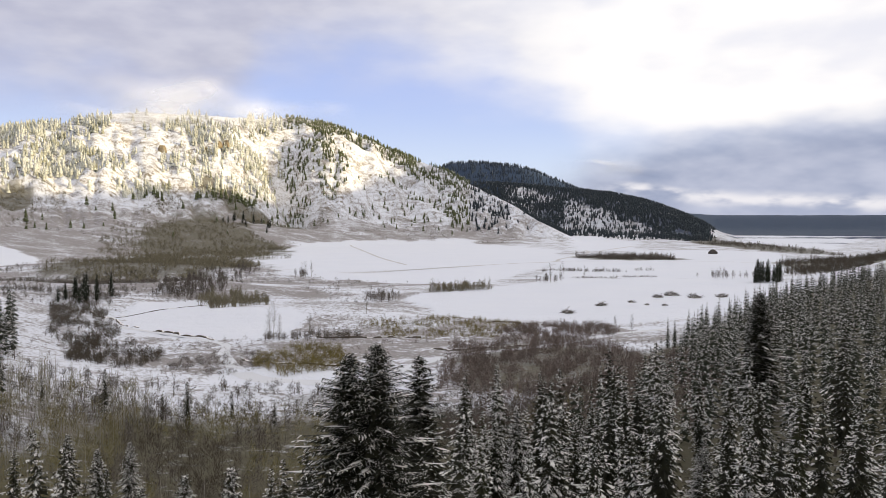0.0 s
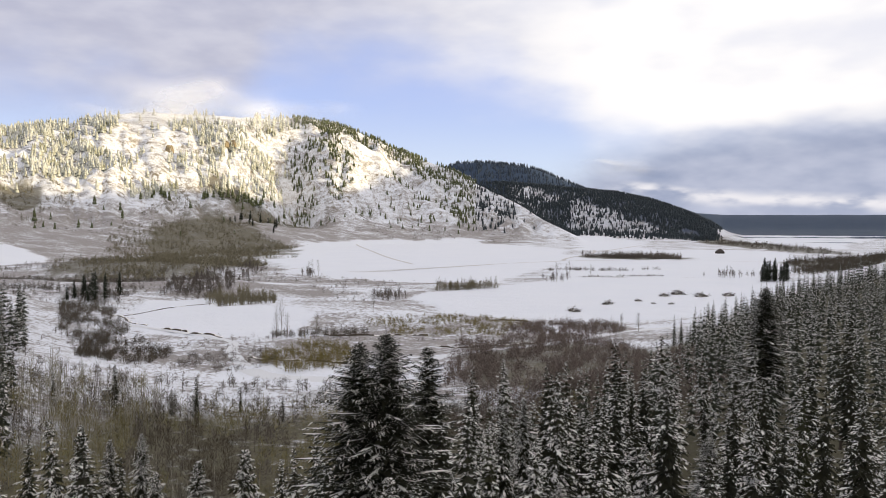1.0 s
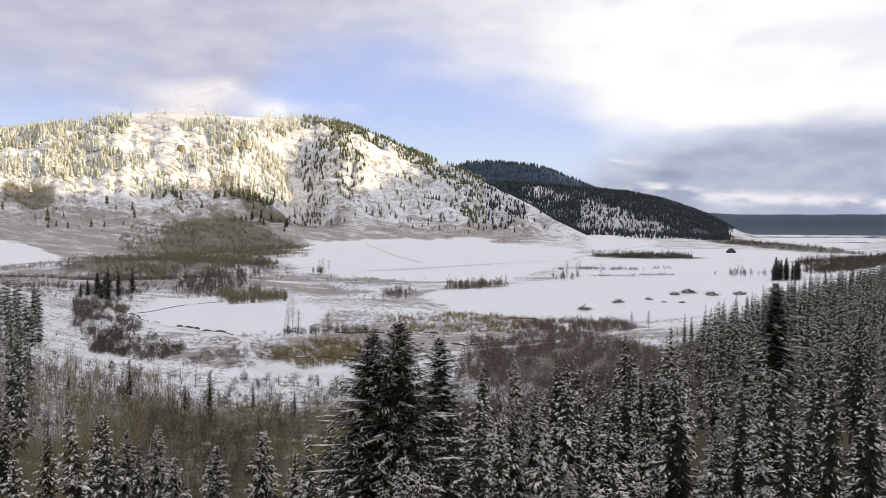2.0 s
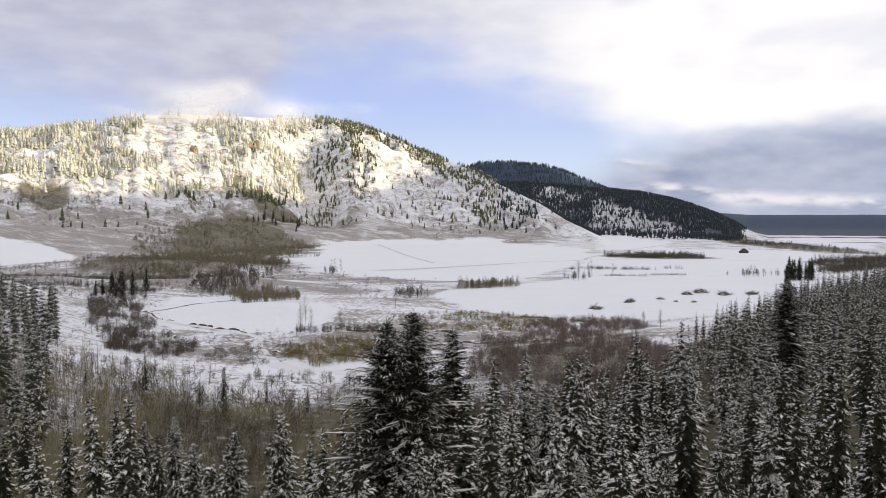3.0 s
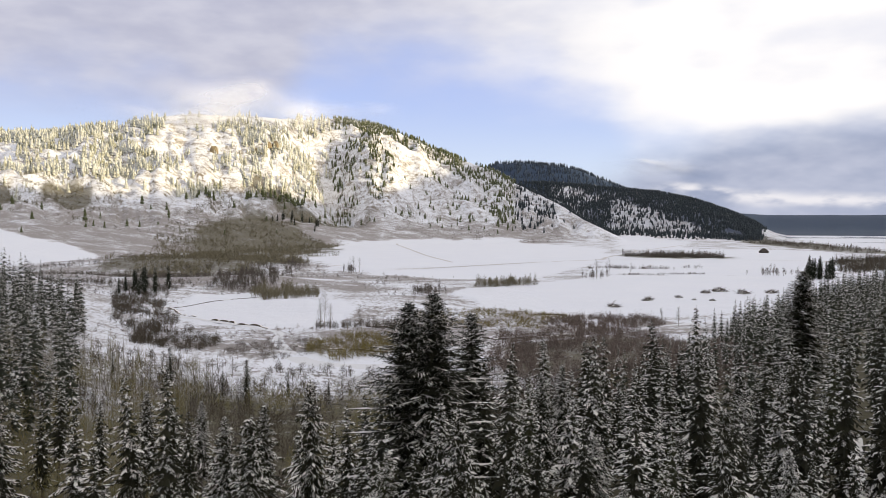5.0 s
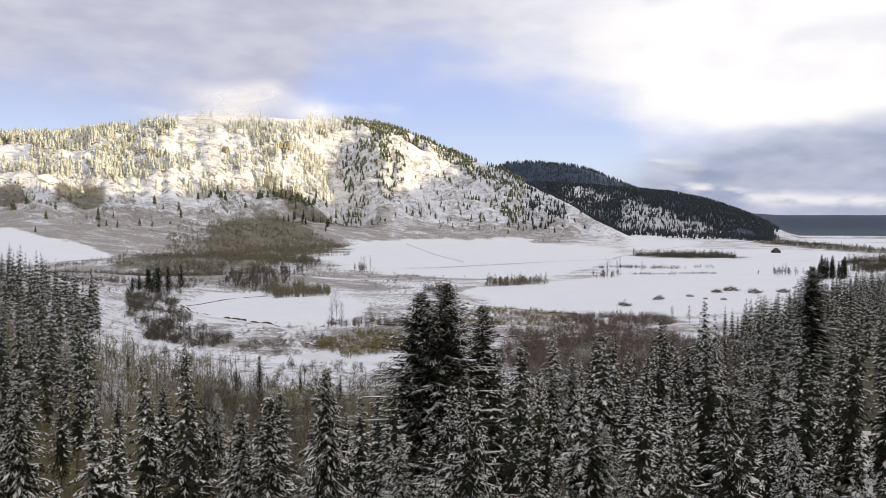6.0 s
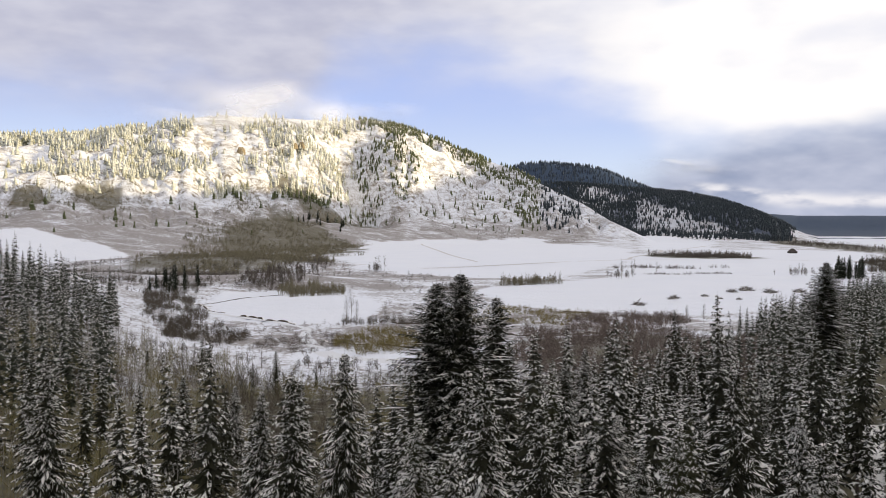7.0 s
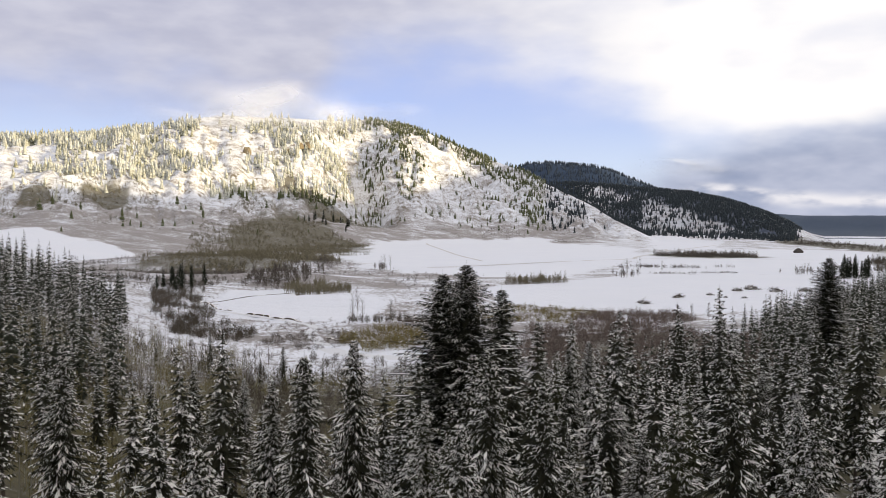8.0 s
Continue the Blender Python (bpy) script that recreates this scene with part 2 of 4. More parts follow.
def mist_nodes(n, p):
    c = n.add("ShaderNodeTexCoord").outputs["UV"]
    s = n.add("ShaderNodeSeparateXYZ")
    n.link(c, s.inputs[0])
    u, v = s.outputs[0], s.outputs[1]
    fade = n.math("MULTIPLY", n.math("MULTIPLY", n.ramp(u, 0.0, 0.45), n.ramp(u, 1.0, 0.55)), n.math("MULTIPLY", n.ramp(v, 0.0, 0.5), n.ramp(v, 1.0, 0.55)))
    wisp = n.ramp(n.noise(0.006, 4, 0.5, (1, 1, 1.6)), 0.22, 0.85)
    n.put((0.92, 0.92, 0.94), p.inputs["Base Color"])
    n.put(n.math("MULTIPLY", n.math("MULTIPLY", fade, wisp), 0.5), p.inputs["Alpha"])
    p.inputs["Subsurface Weight"].default_value = 0.0


M_MIST = material("hill_mist", mist_nodes, 1.0)


# -- terrain shape --
def lattice(ix, iy, seed):
    n = (ix * 374761393 + iy * 668265263 + seed * 974711) & 0xFFFFFFFF
    n = ((n ^ (n >> 13)) * 1274126177) & 0xFFFFFFFF
    return ((n ^ (n >> 16)) & 0xFFFF) / 65535.0


def vnoise(x, y, seed=0):
    """Smooth noise from 0 to 1, one cell a unit."""
    x, y = np.asarray(x, float), np.asarray(y, float)
    fx, fy = np.floor(x), np.floor(y)
    ix, iy = fx.astype(np.int64), fy.astype(np.int64)
    u, v = x - fx, y - fy
    u, v = u * u * (3 - 2 * u), v * v * (3 - 2 * v)
    a, b = lattice(ix, iy, seed), lattice(ix + 1, iy, seed)
    c, d = lattice(ix, iy + 1, seed), lattice(ix + 1, iy + 1, seed)
    return a + (b - a) * u + (c - a) * v + (a - b - c + d) * u * v


def fbm(x, y, seed=0, octaves=4):
    total, gain, norm = 0.0, 1.0, 0.0
    for k in range(octaves):
        total = total + gain * vnoise(x * 2**k + 17.3 * k, y * 2**k - 9.1 * k, seed + k)
        norm += gain
        gain *= 0.5
    return total / norm


def step(a, b, v):
    t = np.clip((v - a) / (b - a), 0, 1)
    return t * t * (3 - 2 * t)


def softplus(v, w):
    return w * np.logaddexp(0, v / w)


# Ridges, each by bearing in degrees right of north: crest height, crest range, foot range.
FRONT_RIDGE = np.array([
    (-60, 215, 2000, 900), (-34, 224, 1900, 900), (-30.5, 230, 1900, 935), (-28.5, 236, 1905, 960), (-26, 255, 1920, 1025), (-24, 268, 1940, 1070),
    (-22.4, 286, 1955, 1100), (-20.6, 302, 1975, 1140), (-19, 311, 1990, 1175), (-16.4, 313, 2010, 1250), (-14, 316, 2030, 1320), (-11.6, 326, 2090, 1400),
    (-9.5, 334, 2160, 1465), (-7.5, 334, 2210, 1510), (-5.8, 324, 2230, 1545), (-4.1, 304, 2245, 1580), (-2, 268, 2250, 1620), (0, 236, 2250, 1650),
    (2.5, 200, 2220, 1680), (5, 150, 2180, 1700), (7.5, 100, 2100, 1740), (9.5, 54, 2020, 1780), (12, 12, 1950, 1800), (14, -20, 1950, 1800), (60, -20, 1950, 1800)])
DARK_RIDGE = np.array([
    (-20, 175, 2700, 2300), (0, 190, 2700, 2200), (4.3, 188, 2700, 2030), (6.8, 178, 2660, 1970), (9.7, 166, 2630, 1930), (12.5, 152, 2600, 1900),
    (14.9, 138, 2580, 1895), (17.3, 114, 2550, 1905), (19.6, 78, 2500, 1925), (21.4, 41, 2470, 1980), (22.6, 10, 2430, 2050), (25, -20, 2400, 2100), (60, -20, 2400, 2100)])
FAR_HILL = np.array([
    (-10, 180, 4200, 3300), (0, 290, 4200, 3300), (2.2, 340, 4200, 3300), (3.0, 366, 4200, 3300), (4.5, 373, 4200, 3300), (6.4, 363, 4200, 3300), (8.1, 349, 4200, 3300),
    (9.1, 329, 4200, 3300), (10, 300, 4200, 3300), (12, 240, 4200, 3300), (16, 120, 4200, 3400), (22, 88, 4400, 3700), (60, 88, 4400, 3700)])
KNOLLS = (  # x, y, reach across, reach along, height
    (-75, 420, 60, 38, 6), (-150, 560, 70, 40, 7), (-215, 700, 90, 60, 9), (-310, 560, 80, 45, 8), (-30, 455, 50, 25, 3),
    (-330, 760, 120, 60, 10), (-95, 700, 60, 40, 5), (-190, 480, 35, 22, 4))


def ridge(table, bearing, r):
    crest, at, foot = (np.interp(bearing, table[:, 0], table[:, k]) for k in (1, 2, 3))
    t = np.clip((r - foot) / (at - foot), 0, 1)
    face = np.where(t < 0.45, 0.20 * (t / 0.45) ** 1.3, 0.20 + 0.80 * np.clip((t - 0.45) / 0.55, 0, 1) * (1.2 - 0.2 * np.clip((t - 0.45) / 0.55, 0, 1)))
    back = np.clip((r - at) / 1800, 0, 1)
    return crest * face * (1 - 0.45 * back * back), t


def height(x, y):
    """The ground's height in metres."""
    x, y = np.asarray(x, float), np.asarray(y, float)
    r, bearing = np.hypot(x, y), np.degrees(np.arctan2(x, y))
    ahead = step(75, 55, np.abs(bearing))
    front, tf = ridge(FRONT_RIDGE, bearing, r)
    rough = (fbm(x / 210, y / 210, 3, 5) - 0.5) * 80 + (fbm(x / 60, y / 60, 9, 3) - 0.5) * 34
    # the ravine between the two masses of the front hill, and smaller gullies
    line = np.interp(r, (1350, 1650, 1850, 2150), (-4.6, -6.6, -8.8, -11.8)) + (vnoise(r / 110, r * 0, 12) - 0.5) * 1.4
    ravine = np.exp(-np.abs(bearing - line) / np.where(bearing < line, 1.8, 2.4)) * step(1480, 1800, r) * 130
    wander = bearing * 0.85 + (fbm(x / 260, y / 260, 14, 3) - 0.5) * 2.4
    gully = (1 - np.abs(2 * vnoise(wander, r / 900, 16) - 1)) ** 2 * 13
    off = bearing + 4.6 + (r - 1650) / 175 + (vnoise(r / 90, r * 0 + 5, 13) - 0.5) * 1.2
    spur = np.exp(-((off / np.where(off < 0, 1.5, 3.2)) ** 2)) * step(1560, 1800, r) * 62
    ravine = ravine + gully
    shape = step(0.25, 0.6, tf) * (1 - 0.93 * step(0.72, 1.0, tf))
    knobs = (fbm(x / 34, y / 34, 17, 4) - 0.5) * (26 + 24 * step(-8, -5, bearing)) * step(0.5, 0.62, tf) * (1 - 0.8 * step(0.9, 1.0, tf))
    front = front + ((rough - ravine + spur) * shape + knobs) * step(13, 8, bearing)
    dark, td = ridge(DARK_RIDGE, bearing, r)
    dark = dark + rough * 0.5 * step(0.2, 0.6, td) * (1 - 0.8 * step(0.8, 1.0, td)) * step(25, 21, bearing)
    far, tc = ridge(FAR_HILL, bearing, r)
    hills = np.maximum(np.maximum(front, dark), far) * ahead
    # slopes on the near side of the valley, with an unseen mountain added right
    right = softplus(0.81 * (x - 60) - 0.58 * (y - 240), 14)
    left = softplus(-0.9 * (x + 100) - 0.43 * (y - 262), 12)
    near = step(560, 380, y)
    # past the view the slope climbs into the added mountain that shades the valley
    slope = 0.29 * np.minimum(right, 55) + 0.12 * np.clip(right - 55, 0, 275) + 0.68 * np.clip(right - 330, 0, 1150)
    # raised further along to keep sun off the front hill's right flank
    top = 49 + (517 + 250 * step(1200, 1640, y)) * step(2800, 2050, y)
    slope = np.minimum(slope, top)
    bank = np.minimum(0.34 * left, 60) * near
    low = sum(h * np.exp(-(((x - a) / c) ** 2) - ((y - b) / d) ** 2) for a, b, c, d, h in KNOLLS)
    low = low + (fbm(x / 90, y / 90, 21, 4) - 0.5) * 5.0 * step(0.2, 0.5, scrub(x, y)) + (fbm(x / 14, y / 14, 31, 2) - 0.5) * 0.5
    return np.maximum(hills, 0) + np.hypot(slope, bank) * 1.0 + low


NEAR_FIELDS = (  # corners of the open snow fields
    ((-2, 500), (18, 430), (60, 400), (105, 385), (190, 430), (330, 590), (310, 680), (140, 690), (66, 590), (12, 552)),
    ((-120, 352), (-92, 338), (-58, 344), (-50, 395), (-110, 418), (-128, 500), (-165, 470)),
    ((-64, 240), (-10, 236), (-12, 262), (-38, 268), (-62, 262)))
FAR_FIELDS = (
    ((-114, 700), (-160, 850), (-205, 1124), (-212, 1529), (-60, 1690), (123, 1760), (215, 1560), (260, 1360), (187, 979), (120, 800), (60, 640), (-20, 640)),
    ((135, 720), (320, 690), (480, 900), (620, 1300), (520, 1400), (290, 1235), (195, 985)),
    ((-450, 740), (-400, 815), (-415, 880), (-478, 985), (-560, 1040), (-660, 1080), (-700, 1000)),
    ((830, 1500), (1597, 2657), (1290, 2818), (860, 1850)),
    ((300, 1350), (400, 1350), (540, 1850), (460, 1990), (420, 1900)))


def hill_rise(x, y):
    return ridge(FRONT_RIDGE, np.degrees(np.arctan2(x, y)), np.hypot(x, y))[0] * (y > 0)


def scrub(x, y):
    """0 on open snow fields, 1 on rough ground."""
    x, y = np.asarray(x, float), np.asarray(y, float)
    far = np.full(np.shape(x), 1e9)
    for corners in (*NEAR_FIELDS, *FAR_FIELDS):
        inside, near = np.zeros(np.shape(x), bool), np.full(np.shape(x), 1e9)
        for (a, b), (c, d) in zip(corners, corners[1:] + corners[:1]):
            cross = ((b > y) != (d > y)) & (x < (c - a) * (y - b) / (d - b + 1e-9) + a)
            inside ^= cross
            t = np.clip(((x - a) * (c - a) + (y - b) * (d - b)) / ((c - a) ** 2 + (d - b) ** 2), 0, 1)
            near = np.minimum(near, np.hypot(x - a - t * (c - a), y - b - t * (d - b)))
        far = np.minimum(far, np.where(inside, -near, near))
    r = np.hypot(x, y)
    wob = (fbm(x / 40, y / 40, 41, 3) - 0.5) * 0.035 * r
    hillside = step(6, 26, r - np.interp(np.degrees(np.arctan2(x, y)), FRONT_RIDGE[:, 0], FRONT_RIDGE[:, 3])) * (y > 0) * step(10, 7, np.degrees(np.arctan2(x, y)))
    plain = step(1.0, 0.6, ((x + 5) / 135) ** 2 + ((y - 320) / 95) ** 2) * step(0.3, 0.6, fbm(x / 30, y / 30, 43, 3))
    knolls = step(1.0, 0.5, ((x + 190) / 300) ** 2 + ((y - 590) / 215) ** 2) * step(0.35, 0.6, fbm(x / 45, y / 45, 44, 3))
    rise = hill_rise(x, y)
    rough = 0.62 + 0.38 * hillside * (1 - 0.8 * step(60, 110, rise)) - 0.30 * step(80, 130, rise)
    bearing = np.degrees(np.arctan2(x, y))
    rough = rough + 0.16 * step(1.0, 0.7, ((x + 320) / 210) ** 2 + ((y - 640) / 170) ** 2)
    rough = rough - 0.34 * step(-8, -4, bearing) * step(30, 12, bearing) * step(20, 60, rise) * step(130, 80, rise)
    return step(-0.004, 0.018, (far + wob) / (r + 1)) * np.maximum(rough, 0.62 + 0.36 * np.maximum(plain, 0.95 * knolls))
# -- end of the terrain shape --


# ---- building helpers ----
def mesh_of(name, verts, faces, mat):
    me = bpy.data.meshes.new(name)
    me.from_pydata(verts, [], faces)
    me.materials.append(mat)
    me.update()
    return me


def under(name, me, parent, label=""):
    ob = new(name, me)
    ob.parent = parent
    if label:
        ob["label"] = label
    return ob


# ---- ground ----
def put_ground():
    fine = np.arange(-34, 34.01, 0.18)
    bearings = np.radians(np.concatenate([fine, np.arange(38, 323, 5.0)]))
    radii = np.concatenate([np.geomspace(6, 1000, 210)[:-1], np.arange(1000, 1400, 10.0), np.arange(1400, 2300, 6.5), np.arange(2300, 2700, 12.0), np.geomspace(2700, 4950, 34)])
    B, R = np.meshgrid(bearings, radii)
    X, Y = R * np.sin(B), R * np.cos(B) - 8
    Z = height(X, Y)
    rows, cols = X.shape
    verts = np.concatenate([[(0, -8, float(height(0.0, -8.0)))], np.stack([X, Y, Z], -1).reshape(-1, 3)])
    idx = 1 + np.arange(rows * cols).reshape(rows, cols)
    right = np.roll(idx, -1, 1)
    quads = np.stack([idx[:-1], idx[1:], right[1:], right[:-1]], -1).reshape(-1, 4)
    fan = np.stack([np.zeros(cols, int), idx[0], right[0]], -1)
    me = bpy.data.meshes.new("ground")
    me.vertices.add(len(verts))
    me.vertices.foreach_set("co", verts.ravel())
    loops = np.concatenate([quads.ravel(), fan.ravel()])
    me.loops.add(len(loops))
    me.loops.foreach_set("vertex_index", loops.astype(np.int32))
    me.polygons.add(len(quads) + len(fan))
    me.polygons.foreach_set("loop_start", np.concatenate([np.arange(len(quads)) * 4, len(quads) * 4 + np.arange(len(fan)) * 3]).astype(np.int32))
    me.update(calc_edges=True)
    me.validate()
    me.polygons.foreach_set("use_smooth", [True] * len(me.polygons))
    for name, values in (("scrub", scrub(verts[:, 0], verts[:, 1])), ("wood", wooded(verts[:, 0], verts[:, 1])), ("litter_shade", litter_and_shade(verts[:, 0], verts[:, 1]))):
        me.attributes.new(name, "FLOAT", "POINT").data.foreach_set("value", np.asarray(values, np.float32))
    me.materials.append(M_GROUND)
    tagged(new("ground", me), "snow-covered valley floor with dry grass and steep rocky hills", "ground", kind="structure")


CLEARINGS = ((13.4, 0.63, 2.1, 0.17), (16.5, 0.45, 2.3, 0.14), (9.0, 0.84, 2.0, 0.10), (11.6, 0.42, 1.0, 0.08))  # bearing, height up the ridge, reaches


def clearing(x, y, bearing, up):
    """1 in the snowy clearings of the dark ridge."""
    open_ground = 0.0
    for b0, t0, wide, tall in CLEARINGS:
        hole = ((bearing - b0) / wide) ** 2 + ((up - t0) / tall) ** 2 + (fbm(x / 55, y / 90, 59, 4) - 0.5) * 3.4
        open_ground = np.maximum(open_ground, step(1.1, 0.8, hole))
    apron = up - 0.84 + (bearing - 11.5) * 0.075 + (fbm(x / 70, y / 70, 60, 4) - 0.5) * 0.5
    return np.maximum(open_ground, 0.95 * step(0.06, -0.06, apron) * step(10.6, 12.2, bearing) * step(22, 19, bearing))


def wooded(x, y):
    """How densely conifers cover the far hills; their ground colour has haze painted in."""
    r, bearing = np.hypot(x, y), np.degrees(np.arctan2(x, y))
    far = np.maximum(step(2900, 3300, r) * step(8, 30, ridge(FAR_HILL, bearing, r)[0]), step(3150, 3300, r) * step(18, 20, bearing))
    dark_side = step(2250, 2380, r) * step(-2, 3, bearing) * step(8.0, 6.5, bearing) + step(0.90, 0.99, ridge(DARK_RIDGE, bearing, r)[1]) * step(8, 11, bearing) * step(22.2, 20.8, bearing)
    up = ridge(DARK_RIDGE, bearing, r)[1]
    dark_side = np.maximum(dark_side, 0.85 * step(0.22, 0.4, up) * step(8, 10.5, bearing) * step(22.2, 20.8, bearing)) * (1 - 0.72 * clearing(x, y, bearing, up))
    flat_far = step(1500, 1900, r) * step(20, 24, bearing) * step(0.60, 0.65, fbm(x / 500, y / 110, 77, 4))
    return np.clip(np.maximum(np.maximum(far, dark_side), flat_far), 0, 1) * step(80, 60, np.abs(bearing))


WOOD_FLOORS = ((-262, 830, 105, 235, 10), (-330, 1300, 125, 330, 12), (315, 1080, 80, 60, -10), (545, 905, 90, 155, -35), (-705, 1375, 42, 55, 10), (-775, 1270, 24, 32, 0), (-330, 1690, 120, 50, 8), (52, 262, 40, 60, 0), (735, 1680, 70, 500, -7))


def litter_and_shade(x, y):
    """Dead grass and leaves under the near woods; painted shade under the right-hand spruces."""
    edge = 222 + (fbm(x / 25, y / 25, 61, 3) - 0.5) * 45
    hollow = step(edge, edge - 25, y + 0.18 * np.abs(x + 20) * (x < 60)) * step(260, 180, np.abs(x))
    hollow = hollow * (1 - 0.85 * step(-62, -84, x) * step(120, 150, y + (fbm(x / 12, y / 12, 64, 3) - 0.5) * 60))
    # ground darkened here stands in for the shade between the spruces
    side = step(-2, 12, 0.81 * (x - 60) - 0.58 * (y - 240)) * step(520, 440, y) * step(420, 330, x)
    floor = np.maximum(hollow, side) * step(-300, -200, y)
    for a, b, rx, ry, turn in WOOD_FLOORS:
        c, s = np.cos(np.radians(turn)), np.sin(np.radians(turn))
        u, v = (c * (x - a) + s * (y - b)) / rx, (-s * (x - a) + c * (y - b)) / ry
        floor = np.maximum(floor, step(1.15, 0.7, u * u + v * v + (fbm(x / 20, y / 20, 63, 3) - 0.5) * 1.2) * 0.85)
    return floor


put_ground()


# ---- conifers ----
def trunk_mesh(tall, base, mat, sides=6, lean=0.0):
    verts, faces = [], []
    levels = (0, 0.03, 0.35, 0.7, 1.0)
    for k, f in enumerate(levels):
        r = base * (1.35 if k == 0 else (1 - f) ** 0.9 + 0.02)
        for s in range(sides):
            a = 2 * math.pi * s / sides
            verts.append((r * math.cos(a) + lean * f * f, r * math.sin(a), f * tall))
    for k in range(len(levels) - 1):
        for s in range(sides):
            t = (s + 1) % sides
            faces.append((k * sides + s, k * sides + t, (k + 1) * sides + t, (k + 1) * sides + s))
    return mesh_of("trunk", verts, faces, mat)


def skirts(rng, tall, reach, start, flare, core, tiers):
    """Dense inner growth: ragged skirts one above the other, and the leader."""
    verts, faces = [], []
    for k in range(tiers):
        f = (k + 0.3) / tiers
        z = tall * (start + (0.99 - start) * f)
        q = reach * (1 - math.exp(-flare * (tall - z) / reach)) * core * (0.6 + 0.4 * min(1, f * 6 + 0.1)) + 0.05
        points = 15 if q > 1.2 and tiers > 15 else 11 if q > 0.7 else 7
        b0, turn, tilt = len(verts), rng.random() * 6.28, rng.uniform(-0.12, 0.12)
        verts.append((0, 0, min(tall, z + q * 0.55)))
        for s in range(points):
            a = turn + 6.2832 * (s + rng.uniform(-0.25, 0.25)) / points
            r = q * (rng.uniform(0.9, 1.25) if s % 2 else rng.uniform(0.4, 0.65))
            verts.append((r * math.cos(a), r * math.sin(a), z - r * rng.uniform(0.2, 0.5) + tilt * r * math.cos(a)))
        faces += [(b0, b0 + 1 + s, b0 + 1 + (s + 1) % points) for s in range(points)]
    b0 = len(verts)
    verts += [(0.045 * math.cos(2.094 * k), 0.045 * math.sin(2.094 * k), tall * 0.94) for k in range(3)] + [(0, 0, tall * 1.015)]
    faces += [(b0, b0 + 1, b0 + 3), (b0 + 1, b0 + 2, b0 + 3), (b0 + 2, b0, b0 + 3)]
    return verts, faces


def crown_shape(rng, tall, reach, start, boughs, sprays, snow, droop=0.5, ragged=0.4, flare=0.40, core=0.48, tiers=21, full=1.0, hang=0.65, long=1.0):
    """Boughs in a spiral, each a row of pointed sprays along a sagging stem, and the snow that lies on them.
    Returns the corners, the faces of the needles and those of the snow."""
    verts, faces = skirts(rng, tall, reach, start, flare, core, tiers)
    pads = []
    for k in range(boughs):
        f = 1 - (1 - (k + rng.random()) / boughs) ** 1.25
        z = tall * (start + (0.99 - start) * f)
        whorl = 0.032 * tall * (1.15 - 0.6 * f)
        z = min(tall * 0.985, (math.floor(z / whorl) + rng.uniform(0.0, 0.45)) * whorl)
        a = k * 2.39996 + rng.uniform(-0.5, 0.5)
        envelope = reach * (1 - math.exp(-flare * (tall - z) / reach)) * (0.6 + 0.4 * min(1, f * 6 + 0.1))
        ln = (envelope + 0.12) * (1 - ragged + (0.15 + ragged) * rng.random() ** 1.3)
        dx, dy = math.cos(a), math.sin(a)
        rise = 0.10 + 0.9 * max(0.0, f - 0.65)
        sag = droop * (1 - 0.75 * f) * rng.uniform(0.6, 1.4)
        load = min(1.0, max(0.0, snow + rng.gauss(0, 0.25)))

        def at(u):
            return ln * u, z + ln * (rise * u - sag * u * u + 0.3 * sag * u ** 4)

        b0 = len(verts)
        w = full * (0.035 * ln + 0.03)
        for u in (0.1, 0.6):
            q, h = at(u)
            verts.extend([(dx * q - dy * w, dy * q + dx * w, h), (dx * q + dy * w, dy * q - dx * w, h)])
        verts.append((dx * ln, dy * ln, at(1)[1]))
        faces.extend([(b0, b0 + 1, b0 + 3, b0 + 2), (b0 + 2, b0 + 3, b0 + 4)])
        if rng.random() < load:
            n0 = len(verts)
            g = rng.uniform(0.8, 1.6)
            verts.extend((dx * at(u)[0] - dy * w * v * g, dy * at(u)[0] + dx * w * v * g, at(u)[1] + 0.06) for u, v in ((0.45, 0), (0.7, 1), (0.97, 0), (0.7, -1)))
            pads.append((n0, n0 + 3, n0 + 2, n0 + 1))
        for j in range(sprays):
            u = 0.14 + 0.82 * (j + rng.random() * 0.7) / sprays
            s = 1 if j % 2 else -1
            q, h = at(u)
            fl = long * (min(ln, 3.0) * (0.36 - 0.2 * u) + 0.14) * rng.uniform(0.65, 1.35)
            hw = full * (0.035 + 0.08 * fl + 0.17 * ln / sprays) * rng.uniform(0.8, 1.25)
            c = rng.uniform(0.5, 0.85)
            e = math.sqrt(1 - c * c) * s
            fx, fy, down = dx * c - dy * e, dy * c + dx * e, fl * hang * rng.uniform(0.3, 1.5)
            b0 = len(verts)
            verts.extend([(dx * (q - hw), dy * (q - hw), h + 0.02), (dx * (q + hw), dy * (q + hw), h + 0.02), (dx * q + fx * fl, dy * q + fy * fl, h - down)])
            faces.append((b0, b0 + 1, b0 + 2) if s < 0 else (b0 + 1, b0, b0 + 2))
            if rng.random() < load * (0.5 + 0.7 * u):
                n0, m, v = len(verts), rng.uniform(0.0, 0.25), hw * rng.uniform(0.5, 0.9)
                end = min(1.05, m + rng.uniform(0.5, 0.8))
                mid = m + (end - m) * 0.6
                verts.extend([(dx * q + fx * fl * m, dy * q + fy * fl * m, h - down * m + 0.07), (dx * (q - v) + fx * fl * mid, dy * (q - v) + fy * fl * mid, h - down * mid + 0.07),
                              (dx * q + fx * fl * end, dy * q + fy * fl * end, h - down * end + 0.05), (dx * (q + v) + fx * fl * mid, dy * (q + v) + fy * fl * mid, h - down * mid + 0.07)])
